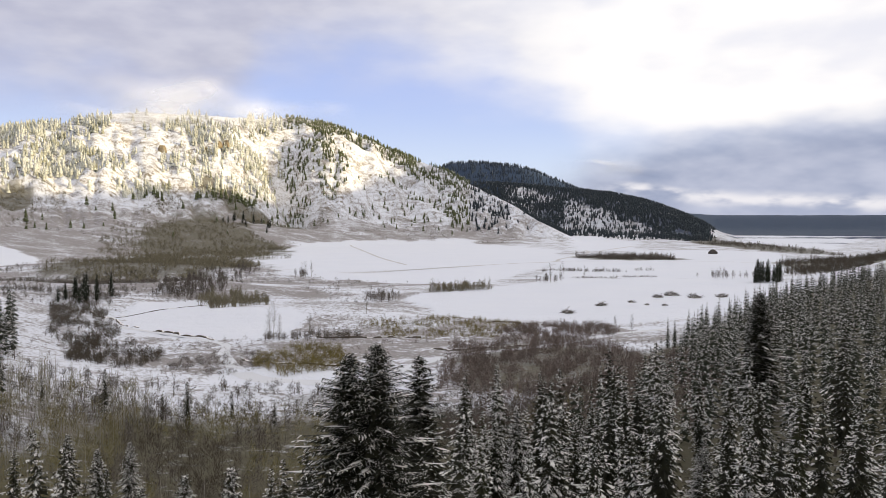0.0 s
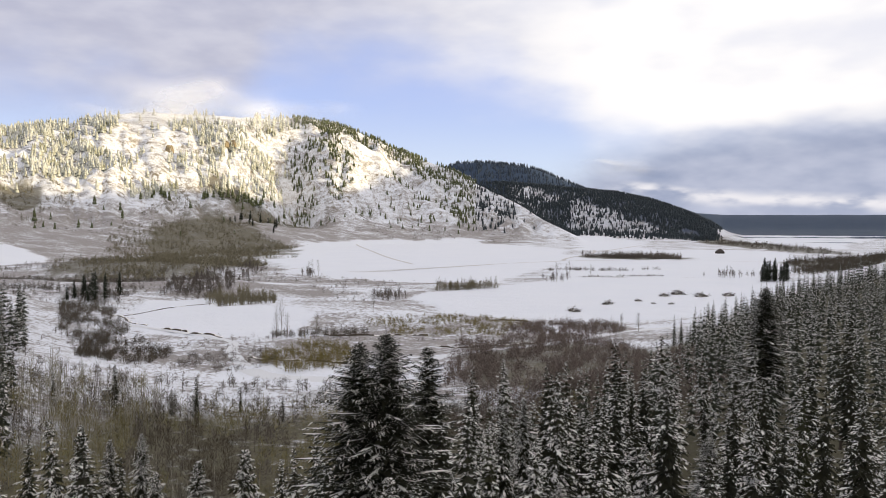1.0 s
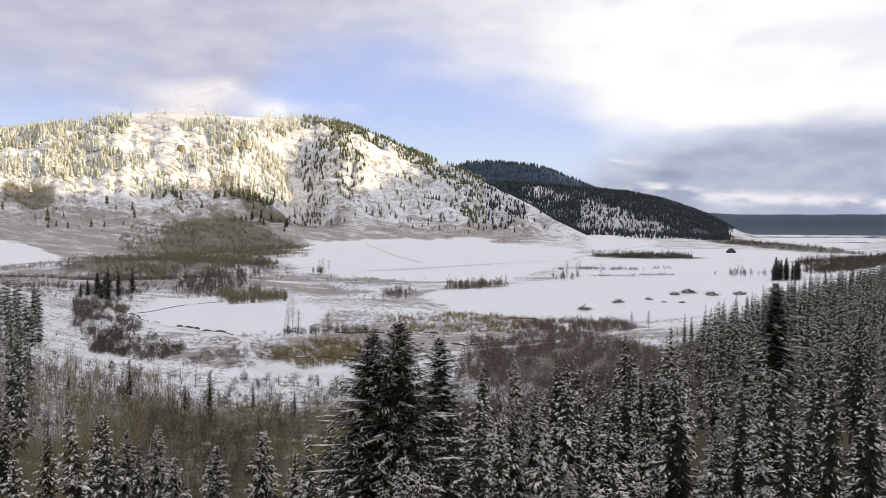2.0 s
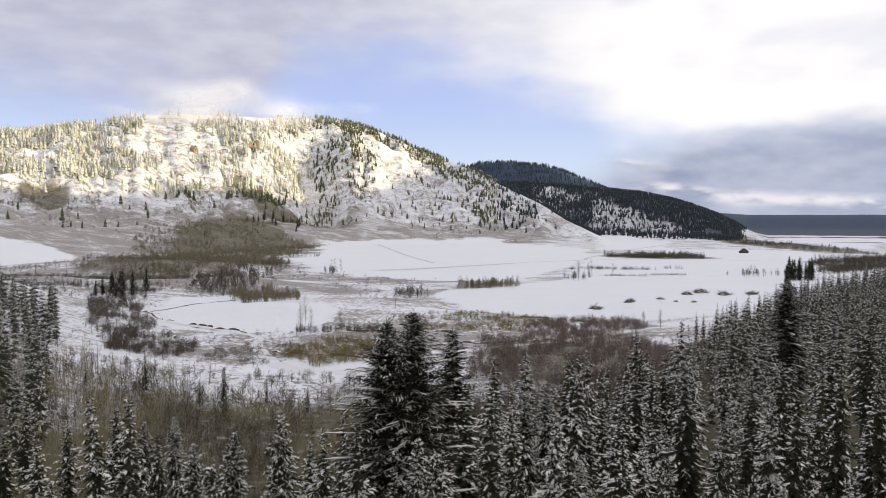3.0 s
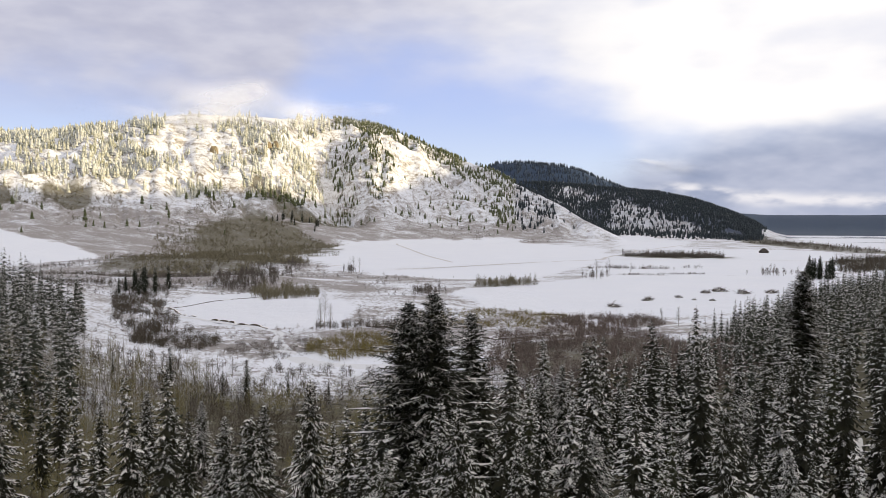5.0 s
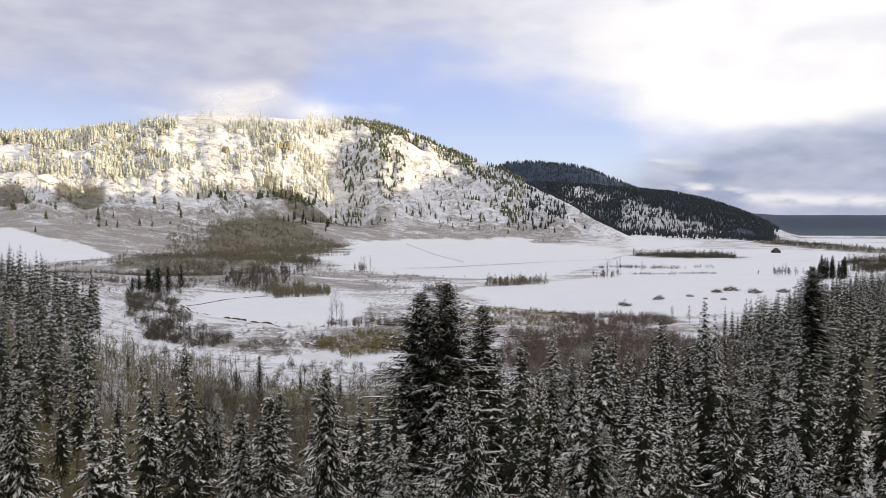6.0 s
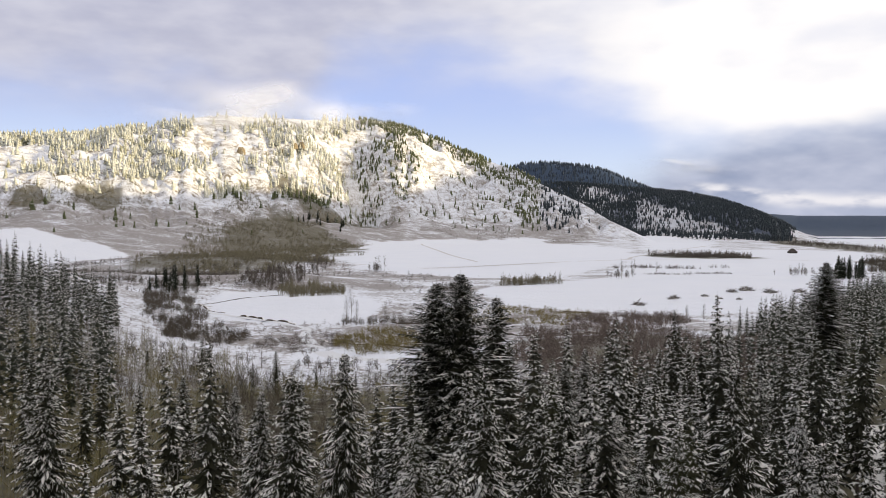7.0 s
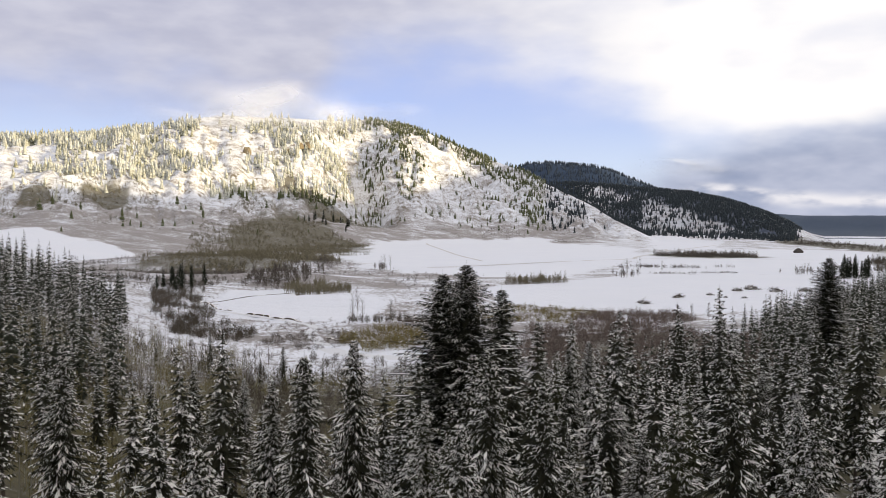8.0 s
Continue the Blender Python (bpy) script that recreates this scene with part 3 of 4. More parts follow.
                pads.append((n0 + 3, n0 + 2, n0 + 1, n0) if s > 0 else (n0, n0 + 1, n0 + 2, n0 + 3))
    return verts, faces, pads


def conifer_kind(seed, tall, reach, start, boughs, sprays, snow, mat, label, droop=0.5, ragged=0.4, flare=0.40, full=1.0, hang=0.65, long=1.0):
    rng = random.Random(seed)
    tree = new("spruce_tree")
    verts, faces, pads = crown_shape(rng, tall, reach, start, boughs, sprays, snow, droop, ragged, flare, full=full, hang=hang, long=long)
    under("trunk", trunk_mesh(tall * 0.95, 0.010 * tall + 0.02, M_BARK), tree, "brown bark")
    me = mesh_of("crown", verts, faces + pads, mat)
    me.materials.append(M_SNOW)
    me.polygons.foreach_set("material_index", [0] * len(faces) + [1] * len(pads))
    under("crown", me, tree)
    return tagged(tree, label, "tree", "spruces on the near slope")


def ground_at(x, y):
    return float(height(np.float64(x), np.float64(y)))


def grounds(places):
    at = np.array(places, float)
    return height(at[:, 0], at[:, 1])


def triangles(shape):
    """A plant's corners and triangles as arrays."""
    verts, faces = shape
    used, f = np.unique(np.array([t for f in faces for t in ((f[0], f[k], f[k + 1]) for k in range(1, len(f) - 1))], np.int32), return_inverse=True)
    return np.array(verts, float)[used], f.reshape(-1, 3).astype(np.int32)


class Heap:
    """Many small plants in one mesh."""

    def __init__(self):
        self.verts, self.faces, self.count = [], [], 0

    def add(self, shape, x, y, z, s=1.0, turn=0.0):
        v, f = shape
        c, q = math.cos(turn) * s, math.sin(turn) * s
        self.verts.append(np.stack([x + c * v[:, 0] - q * v[:, 1], y + q * v[:, 0] + c * v[:, 1], z + s * v[:, 2]], -1))
        self.faces.append(f + self.count)
        self.count += len(v)

    def put(self, name, mat, label, category):
        verts, faces = np.concatenate(self.verts), np.concatenate(self.faces)
        me = bpy.data.meshes.new(name)
        me.vertices.add(len(verts))
        me.vertices.foreach_set("co", verts.ravel())
        me.loops.add(faces.size)
        me.loops.foreach_set("vertex_index", faces.ravel().astype(np.int32))
        me.polygons.add(len(faces))
        me.polygons.foreach_set("loop_start", np.arange(0, faces.size, 3, dtype=np.int32))
        me.update(calc_edges=True)
        me.materials.append(mat)
        return tagged(new(name, me), label, category, kind="stuff")


SPRUCE_FORMS = (  # tall, reach, bare part, snow, needles, label, droop, ragged
    (17.0, 4.9, 0.10, 0.62, M_NEEDLE, "snow-dusted spruce with drooping boughs on the slope", 0.6, 0.4),
    (19.5, 4.7, 0.16, 0.5, M_NEEDLE, "tall narrow spruce dusted with snow", 0.65, 0.45),
    (15.0, 4.8, 0.06, 0.72, M_NEEDLE, "smaller spruce with white snow on its boughs", 0.5, 0.35),
    (21.0, 3.5, 0.30, 0.42, M_NEEDLE, "slim spruce with bare lower trunk and snowy boughs", 0.7, 0.5),
    (13.0, 4.1, 0.05, 0.85, M_NEEDLE, "young spruce heavy with snow", 0.75, 0.3),
    (18.0, 5.3, 0.12, 0.28, M_NEEDLE_DARK, "dark green spruce with little snow", 0.45, 0.5),
    (18.0, 4.6, 0.14, 0.45, M_NEEDLE_OLIVE, "olive green spruce with thin snow", 0.5, 0.5))
SPRUCES = [conifer_kind(11 + k, a, b, c, 310, 15, *rest, long=0.76) for k, (a, b, c, *rest) in enumerate(SPRUCE_FORMS)]
DISTANT = [conifer_kind(31 + k, a, b, c, 105, 6, *rest, full=1.6, long=0.9) for k, (a, b, c, *rest) in enumerate(SPRUCE_FORMS)]
BIG = [conifer_kind(41 + k, *a) for k, a in enumerate((
    (27.0, 7.4, 0.06, 860, 18, 0.12, M_NEEDLE_DARK, "large dark spruce with dense ragged boughs", 0.18, 0.68, 0.72, 0.9, 0.3, 0.85),
    (24.0, 5.8, 0.08, 500, 18, 0.15, M_NEEDLE_DARK, "large dark spruce standing over its neighbours", 0.22, 0.66, 0.62, 0.9, 0.35, 0.85)))]
NEAR_BIG = (  # kind, x, y, height of the tip, breadth
    (0, -1.5, 59.6, 42.4, 1.12), (0, -3.9, 60.6, 41.4, 1.12), (1, 2.3, 75.3, 38.6, 1.15), (0, 62.6, 127.0, 40.3, 1.25), (1, 23.4, 50.4, 33.0, 1.0), (1, 31.5, 72.0, 29.5, 1.25))
for kind, x, y, tip, broad in NEAR_BIG:
    g = ground_at(x, y)
    s = (tip - g) / (27.0, 24.0)[kind]
    copy_thing(BIG[kind], pose(x, y, g - 0.1, 0, 0, x * 77 % 360) @ Matrix.Diagonal((s * broad, s * broad, s, 1)))
NEAR_TREES = (  # form, x, y, height of the tip
    (0, -40.5, 56.0, 34.5), (0, -9.8, 43.0, 37.4), (0, -43.5, 97.0, 24.6), (2, -40.5, 99.0, 22.0), (1, -38.0, 104.0, 21.5), (1, 13.5, 82.0, 31.5), (0, 10.0, 112.0, 25.0), (1, 10.0, 73.0, 32.0),
    (5, 34.0, 79.0, 28.5), (0, 14.4, 64.5, 27.5), (2, 12.0, 41.0, 30.3), (6, -4.0, 39.0, 33.6), (4, -33.0, 61.0, 23.4), (3, -16.4, 56.0, 32.6), (0, -20.5, 58.0, 31.0))
for form, x, y, tip in NEAR_TREES:
    g = ground_at(x, y)
    s = (tip - g) / SPRUCE_FORMS[form][0]
    copy_thing(SPRUCES[form], pose(x, y, g - 0.1, 0, 0, x * 53 % 360) @ Matrix.Diagonal((0.5 * s + 0.45, 0.5 * s + 0.45, s, 1)))


def spread(rng, count, box, keep, gap, taken=()):
    """Places in a box that keep() wants, no two nearer than gap(y)."""
    cell, grid, out = 6.0, {}, []
    for a, c in taken:
        grid.setdefault((int(a // cell), int(c // cell)), []).append((a, c))
    for _ in range(count):
        x, y = rng.uniform(box[0], box[1]), rng.uniform(box[2], box[3])
        if not keep(x, y):
            continue
        i, j, g = int(x // cell), int(y // cell), gap(y) ** 2
        if all((x - a) ** 2 + (y - c) ** 2 > g for u in (i - 1, i, i + 1) for v in (j - 1, j, j + 1) for a, c in grid.get((u, v), ())):
            grid.setdefault((i, j), []).append((x, y))
            out.append((x, y))
    return out


def right_side(x, y):
    return 0.81 * (x - 60) - 0.58 * (y - 240)


def left_side(x, y):
    return -0.9 * (x + 100) - 0.43 * (y - 262)


def spruce_ground(x, y):
    if abs((x - 33) * 75 - (y - 50) * 37) / 83.6 < 2.2 and 58 < y < 92:
        return False
    r = right_side(x, y)
    if r < 34 and y > 100 and x < 88 + 0.1 * (y - 200) and left_side(x, y) < 30:
        return False
    if r > 6 and (x > -12 or r > 62) and y < 470:
        return (y > 20 or x < 40) and r < 190 and x < 0.62 * y + 40
    if -75 < x < -12 and 36 < y < 118:
        return (int(x // 7) * 7 + int(y // 7) * 13) % 5 == 0
    edge = 26 + 18 * math.sin(x * 0.31 + y * 0.17) * math.sin(y * 0.09 + 1.0)
    return edge < left_side(x, y) < 120 and x < -48 and y < 330 and x > -0.62 * y - 45


rng = random.Random(5)
spots = spread(rng, 60000, (-230, 360, 12, 590), spruce_ground, lambda y: 3.9 + 0.006 * y, [(t[1], t[2]) for t in (*NEAR_BIG, *NEAR_TREES)])
spots.sort(key=lambda s: s[0] ** 2 * 0.6 + s[1] ** 2)
for k, ((x, y), g) in enumerate(zip(spots[:290], grounds(spots[:290]))):
    kind = rng.choice((0, 0, 1, 1, 2, 3, 3, 4, 5, 6))
    s = rng.uniform(0.5, 0.82) if rng.random() < 0.5 else rng.uniform(0.75, 1.0)
    copy_thing((SPRUCES if k < 52 else DISTANT)[kind], pose(x, y, g - 0.1, rng.uniform(-3, 3), rng.uniform(-3, 3), rng.uniform(0, 360)) @ Matrix.Diagonal((s, s, s * rng.uniform(0.95, 1.08), 1)))
for tree in (*SPRUCES, *DISTANT, *BIG):
    for o in (*tree.children_recursive, tree):
        bpy.data.objects.remove(o)
shapes = []
for k in range(6):
    verts, faces, pads = crown_shape(random.Random(60 + k), 17.0, 3.4, 0.04, 54, 2, 0.85, 0.7, 0.35, 0.30, 0.72, 9, 1.6)
    shapes.append((triangles((verts, faces)), triangles((verts, pads))))
far_wood, far_snow = Heap(), Heap()
for (x, y), g in zip(spots[290:], grounds(spots[290:])):
    (crown, load), size, turn = rng.choice(shapes), rng.uniform(0.5, 0.9) if x > 0 else rng.uniform(0.65, 1.05), rng.uniform(0, 6.28)
    far_wood.add(crown, x, y, g, size, turn)
    far_snow.add(load, x, y, g, size, turn)
far_wood.put("spruce_wood", M_NEEDLE_WOOD, "dense dark spruce wood along the valley side", "forest")
far_snow.put("snow_on_spruces", M_SNOW, "white snow lying on the boughs of the spruce wood", "snow")


# ---- conifers on the far hills ----
def cone_tree(rng, tiers, sides):
    verts, faces = [], []
    for k in range(tiers):
        low, high, r = k / tiers * 0.9 + 0.05, min(1.0, (k + 1.6) / tiers), 0.24 * (1 - k / tiers * 0.8)
        b, a0 = len(verts), rng.random() * 6
        for s in range(sides):
            a = a0 + 6.2832 * s / sides
            q = r * rng.uniform(0.7, 1.2)
            verts.append((q * math.cos(a), q * math.sin(a), low - rng.random() * 0.06))
        verts.append((0, 0, high))
        faces += [(b + s, b + (s + 1) % sides, b + sides) for s in range(sides)]
    return verts, faces


HILL_CLUMPS = (  # bearing, height up the face, reaches, density
    (-29, 0.96, 7, 0.05, 1.0), (-29.5, 0.73, 2.6, 0.06, 0.8), (-24.3, 0.73, 2.3, 0.08, 1.0), (-27, 0.86, 2.6, 0.06, 0.7), (-21.3, 0.69, 1.6, 0.05, 0.6),
    (-22.5, 0.90, 2.0, 0.05, 0.5), (-18.5, 0.59, 2.4, 0.04, 0.7), (-13, 0.58, 3.2, 0.06, 0.7), (-12.3, 0.76, 2.8, 0.10, 0.8), (-14.5, 0.89, 3.2, 0.06, 0.6),
    (-16.5, 0.68, 2.0, 0.06, 0.35), (-8.3, 0.66, 1.1, 0.14, 0.6), (-5.6, 0.60, 1.1, 0.12, 0.8), (-6.5, 0.73, 1.0, 0.10, 0.7), (-6.0, 0.94, 4.5, 0.07, 1.0),
    (-1.5, 0.95, 3.2, 0.07, 0.9), (-10.5, 0.95, 2.5, 0.05, 0.7), (2.5, 0.88, 2.6, 0.12, 0.6), (5, 0.72, 2.6, 0.35, 0.5), (-2.0, 0.45, 4.0, 0.06, 0.14), (1.0, 0.62, 3.0, 0.1, 0.12))


def put_hill_trees():
    rng = random.Random(8)
    kinds = [triangles(cone_tree(rng, 3, 5)) for _ in range(6)]
    heap, green, dark = Heap(), Heap(), Heap()
    n = 68000
    r = np.random.RandomState(4)
    bearing, dist = np.concatenate((r.uniform(-35, 25, 60000), r.uniform(6, 24, 8000))), np.sqrt(r.uniform(1150**2, 2720**2, n))
    x, y = dist * np.sin(np.radians(bearing)), dist * np.cos(np.radians(bearing))
    z = height(x, y)
    tf, td = ridge(FRONT_RIDGE, bearing, dist)[1], ridge(DARK_RIDGE, bearing, dist)[1]
    grain = fbm(x / 60, y / 60, 51, 3)
    want = 0.018 * step(0.5, 0.62, tf) + 0.012 * step(0.15, 0.4, tf)
    for b0, t0, wide, tall, dense in HILL_CLUMPS:
        q = ((bearing - b0) / wide) ** 2 + ((tf - t0) / tall) ** 2 + (grain - 0.5) * 2.2
        want = np.maximum(want, dense * step(1.25, 0.65, q))
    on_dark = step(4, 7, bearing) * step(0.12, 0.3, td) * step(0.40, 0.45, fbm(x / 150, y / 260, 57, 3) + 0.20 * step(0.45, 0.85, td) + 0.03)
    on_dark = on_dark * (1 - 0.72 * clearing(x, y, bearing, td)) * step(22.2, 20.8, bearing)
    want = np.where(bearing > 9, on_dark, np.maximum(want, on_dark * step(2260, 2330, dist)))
    slope_x = np.asarray(scrub(x, y))
    keep = (r.random_sample(n) < want * np.where((bearing > 4.5) | ((bearing > -7) & (tf > 0.8)), 0.95, 0.85)) & (slope_x > 0.5)
    for a, c, h, b, t in zip(x[keep], y[keep], z[keep], bearing[keep], tf[keep]):
        size = rng.uniform(11, 23) * (0.7 if b > 4.5 or t < 0.4 else 0.74 if b > -9.3 else 1.0)
        # pale needles on the sunlit face, darker ones below it and round the ravine
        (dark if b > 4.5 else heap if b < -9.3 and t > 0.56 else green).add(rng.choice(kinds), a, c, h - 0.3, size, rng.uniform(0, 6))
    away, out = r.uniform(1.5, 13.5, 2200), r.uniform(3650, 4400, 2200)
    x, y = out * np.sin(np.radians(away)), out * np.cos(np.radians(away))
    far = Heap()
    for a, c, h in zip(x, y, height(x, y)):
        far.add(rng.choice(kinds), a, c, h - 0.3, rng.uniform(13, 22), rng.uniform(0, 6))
    far.put("far_forest", M_NEEDLE_HAZE, "conifer forest on the farthest hills, painted blue-grey for haze", "forest")
    heap.put("hillside_trees", M_NEEDLE_FAR, "frosted conifers in a sunlit tone scattered over the rocky hillside", "forest")
    green.put("hillside_trees", M_NEEDLE_HILL, "dark green conifers with thin snow, toned for shade, round the ravine and peak", "forest")
    dark.put("ridge_forest", M_NEEDLE_RIDGE_HAZE, "dark conifer forest covering the lower ridge, bluish with painted haze", "forest")


put_hill_trees()


# ---- leafless thickets and groves ----
def willow(rng, stems, tall, thick, twigs=4):
    """A fan of bare stems with side twigs."""
    verts, faces = [], []
    for _ in range(stems):
        a, lean = rng.uniform(0, 6.28), rng.uniform(0.05, 0.62)
        ln = tall * rng.uniform(0.55, 1.0)
        ox, oy = rng.uniform(-0.3, 0.3), rng.uniform(-0.3, 0.3)
        dx, dy = math.cos(a) * lean, math.sin(a) * lean
        px, py = -math.sin(a), math.cos(a)
        b = len(verts)
        m = 0.55
        verts += [(ox - px * thick, oy - py * thick, 0), (ox + px * thick, oy + py * thick, 0),
                  (ox + dx * ln * m + px * thick * 0.7, oy + dy * ln * m + py * thick * 0.7, ln * m), (ox + dx * ln * m - px * thick * 0.7, oy + dy * ln * m - py * thick * 0.7, ln * m),
                  (ox + dx * ln * 1.1, oy + dy * ln * 1.1, ln)]
        faces += [(b, b + 1, b + 2, b + 3), (b + 3, b + 2, b + 4)]
        for _ in range(twigs):
            u, w = rng.uniform(0.3, 0.85), rng.uniform(0, 6.28)
            tl = ln * rng.uniform(0.2, 0.42)
            sx, sy, sz = ox + dx * ln * u, oy + dy * ln * u, ln * u
            b = len(verts)
            verts += [(sx, sy, sz - thick), (sx, sy, sz + thick), (sx + math.cos(w) * tl * 0.6, sy + math.sin(w) * tl * 0.6, sz + tl * 0.75)]
            faces.append((b, b + 1, b + 2))
    return verts, faces


def puff(rng, tall, wide, thick, twigs, low=0.25):
    """A rounded leafless crown: branches rise from the foot and end on a dome."""
    verts, faces = [], []
    for s in range(3):
        a = 2.094 * s
        verts += [(thick * 1.3 * math.cos(a), thick * 1.3 * math.sin(a), 0)]
    verts.append((0, 0, tall * 0.7))
    faces += [(0, 1, 3), (1, 2, 3), (2, 0, 3)]
    for _ in range(twigs):
        a, e = rng.uniform(0, 6.28), math.asin(rng.uniform(0.0, 1.0))
        q = rng.uniform(0.4, 1.05)
        ex, ey = wide * math.cos(e) * math.cos(a) * q, wide * math.cos(e) * math.sin(a) * q
        ez = tall * (low + (1 - low) * math.sin(e) * q)
        t, loose = rng.uniform(0.35, 0.8), 0.16 * wide
        sx, sy, sz = ex * t + rng.uniform(-loose, loose), ey * t + rng.uniform(-loose, loose), ez * (0.62 + 0.33 * t)
        px, py = -math.sin(a) * thick, math.cos(a) * thick
        if rng.random() < 0.4:
            px, py, pz = 0, 0, thick
        else:
            pz = 0
        b = len(verts)
        verts += [(sx - px, sy - py, sz - pz), (sx + px, sy + py, sz + pz), (ex, ey, ez)]
        faces.append((b, b + 1, b + 2))
    return verts, faces


def aspen(rng, tall, thick, branches, twigs=2):
    """A slim straight stem with rising bare branches."""
    verts, faces = [], []
    lx, ly = rng.uniform(-0.06, 0.06) * tall, rng.uniform(-0.06, 0.06) * tall
    for s in range(3):
        a = 2.094 * s
        verts += [(thick * math.cos(a), thick * math.sin(a), 0), (lx * 0.5 + 0.6 * thick * math.cos(a), ly * 0.5 + 0.6 * thick * math.sin(a), tall * 0.55)]
    verts.append((lx, ly, tall))
    for s in range(3):
        t = (s + 1) % 3
        faces += [(2 * s, 2 * t, 2 * t + 1, 2 * s + 1), (2 * s + 1, 2 * t + 1, 6)]
    for k in range(branches):
        u = rng.uniform(0.22, 0.97)
        a = rng.uniform(0, 6.28)
        ln = tall * rng.uniform(0.10, 0.22) * (1.25 - 0.7 * u)
        sx, sy, sz = lx * u * u, ly * u * u, tall * u
        ex, ey, ez = sx + math.cos(a) * ln * 0.75, sy + math.sin(a) * ln * 0.75, sz + ln * 0.8
        w = thick * 0.35
        b = len(verts)
        verts += [(sx, sy, sz - w), (sx, sy, sz + w), (ex, ey, ez)]
        faces.append((b, b + 1, b + 2))
        for _ in range(twigs):
            v, c = rng.uniform(0.35, 0.9), a + rng.uniform(-1.3, 1.3)
            tl = ln * rng.uniform(0.35, 0.6)
            qx, qy, qz = sx + (ex - sx) * v, sy + (ey - sy) * v, sz + (ez - sz) * v
            b = len(verts)
            verts += [(qx, qy, qz - w * 0.7), (qx, qy, qz + w * 0.7), (qx + math.cos(c) * tl * 0.7, qy + math.sin(c) * tl * 0.7, qz + tl * 0.8)]
            faces.append((b, b + 1, b + 2))
    return verts, faces


def grove(name, mat, label, category, kinds, places, seed, low=0.7, high=1.15):
    rng = random.Random(seed)
    heap = Heap()
    for (x, y), g in zip(places, grounds(places)):
        heap.add(rng.choice(kinds), x, y, g - 0.1, rng.uniform(low, high), rng.uniform(0, 6.28))
    return heap.put(name, mat, label, category)


def patch(seed, count, x, y, rx, ry, turn=0.0, hollow=0.35):
    """Uneven places in an ellipse on the plan."""
    r = np.random.RandomState(seed)
    c, s = math.cos(radians(turn)), math.sin(radians(turn))
    u, v = r.uniform(-1, 1, count * 5), r.uniform(-1, 1, count * 5)
    px, py = x + c * u * rx - s * v * ry, y + s * u * rx + c * v * ry
    grain = max(5.0, min(rx, ry) / 5)
    keep = (u * u + v * v + (fbm(px / grain / 2, py / grain / 2, 5, 2) - 0.5) * 1.4 < 0.95) & (vnoise(px / grain, py / grain, 6) > hollow)
    return list(zip(px[keep][:count].tolist(), py[keep][:count].tolist()))


rng = random.Random(21)
W_SMALL = [triangles(puff(rng, rng.uniform(2.2, 3.4), rng.uniform(1.0, 1.8), 0.07, 40, 0.1)) for _ in range(8)]
W_TALL = [triangles(puff(rng, rng.uniform(3.8, 6.0), rng.uniform(1.6, 2.5), 0.095, 48, 0.12)) for _ in range(8)]
W_FAR = [triangles(puff(rng, rng.uniform(5, 8), rng.uniform(2.8, 4.4), 0.24, 26, 0.15)) for _ in range(8)]
A_NEAR = [triangles(puff(rng, rng.uniform(5, 8.5), rng.uniform(1.8, 3.0), 0.05, 95, 0.22)) for _ in range(7)]
A_STEM = [triangles(aspen(rng, 9.5, 0.06, 9, 1)) for _ in range(6)]
A_MID = [triangles(puff(rng, rng.uniform(7, 11), rng.uniform(1.7, 2.8), 0.13, 66, 0.25)) for _ in range(8)]
A_FAR = [triangles(puff(rng, rng.uniform(8, 11), rng.uniform(2.4, 3.4), 0.24, 26, 0.3)) for _ in range(6)]
MIXED = W_FAR * 3 + A_FAR

# the brown aspen wood in the hollow below the camera
def hollow_ground(x, y):
    r = right_side(x, y)
    return r < 30 and left_side(x, y) < 75 and not (r > 8 and x > 0 and y < 150)


hollow = spread(rng, 12000, (-150, 75, 60, 196), hollow_ground, lambda y: 1.85)
tone = fbm(np.array([p[0] for p in hollow]) / 16, np.array([p[1] for p in hollow]) / 26, 66, 3)
gaps = vnoise(np.array([p[0] for p in hollow]) / 7, np.array([p[1] for p in hollow]) / 9, 67)
for low, high, mat, label in ((0.0, 0.42, M_TWIG_DARK, "dark brown leafless aspens in the hollow"), (0.42, 0.50, M_TWIG, "grey brown leafless aspens in the hollow"),
                              (0.50, 1.1, M_TWIG_AUTUMN, "leafless aspens with grey-green twigs in the hollow")):
    grove("aspen_wood", mat, label, "forest", A_NEAR, [p for p, t, g in zip(hollow, tone, gaps) if low <= t < high and g > (0.24 if p[0] > -78 or p[1] < 125 else 0.62)], 31, 0.45, 1.05)
stems = [p for p in hollow if p[0] < -60 or p[1] < 130]
grove("aspen_stems", M_ASPEN, "pale slender aspen stems among the brush", "forest", A_STEM, [(x + 1.1, y + 0.7) for x, y in stems[::6]], 33, 0.6, 1.1)
grove("brushwood", M_TWIG, "grey leafless brushwood under the aspens", "shrubs", W_SMALL, [p for p in patch(34, 1000, -35, 140, 110, 75, 0, 0.0) if right_side(*p) < 40], 32)

edge_brush = patch(38, 420, -45, 212, 95, 24, 0, 0.35)
grove("brushwood", M_TWIG_DARK, "dark leafless brush straggling onto the creek snow", "shrubs", W_TALL, edge_brush, 39, 0.5, 1.1)
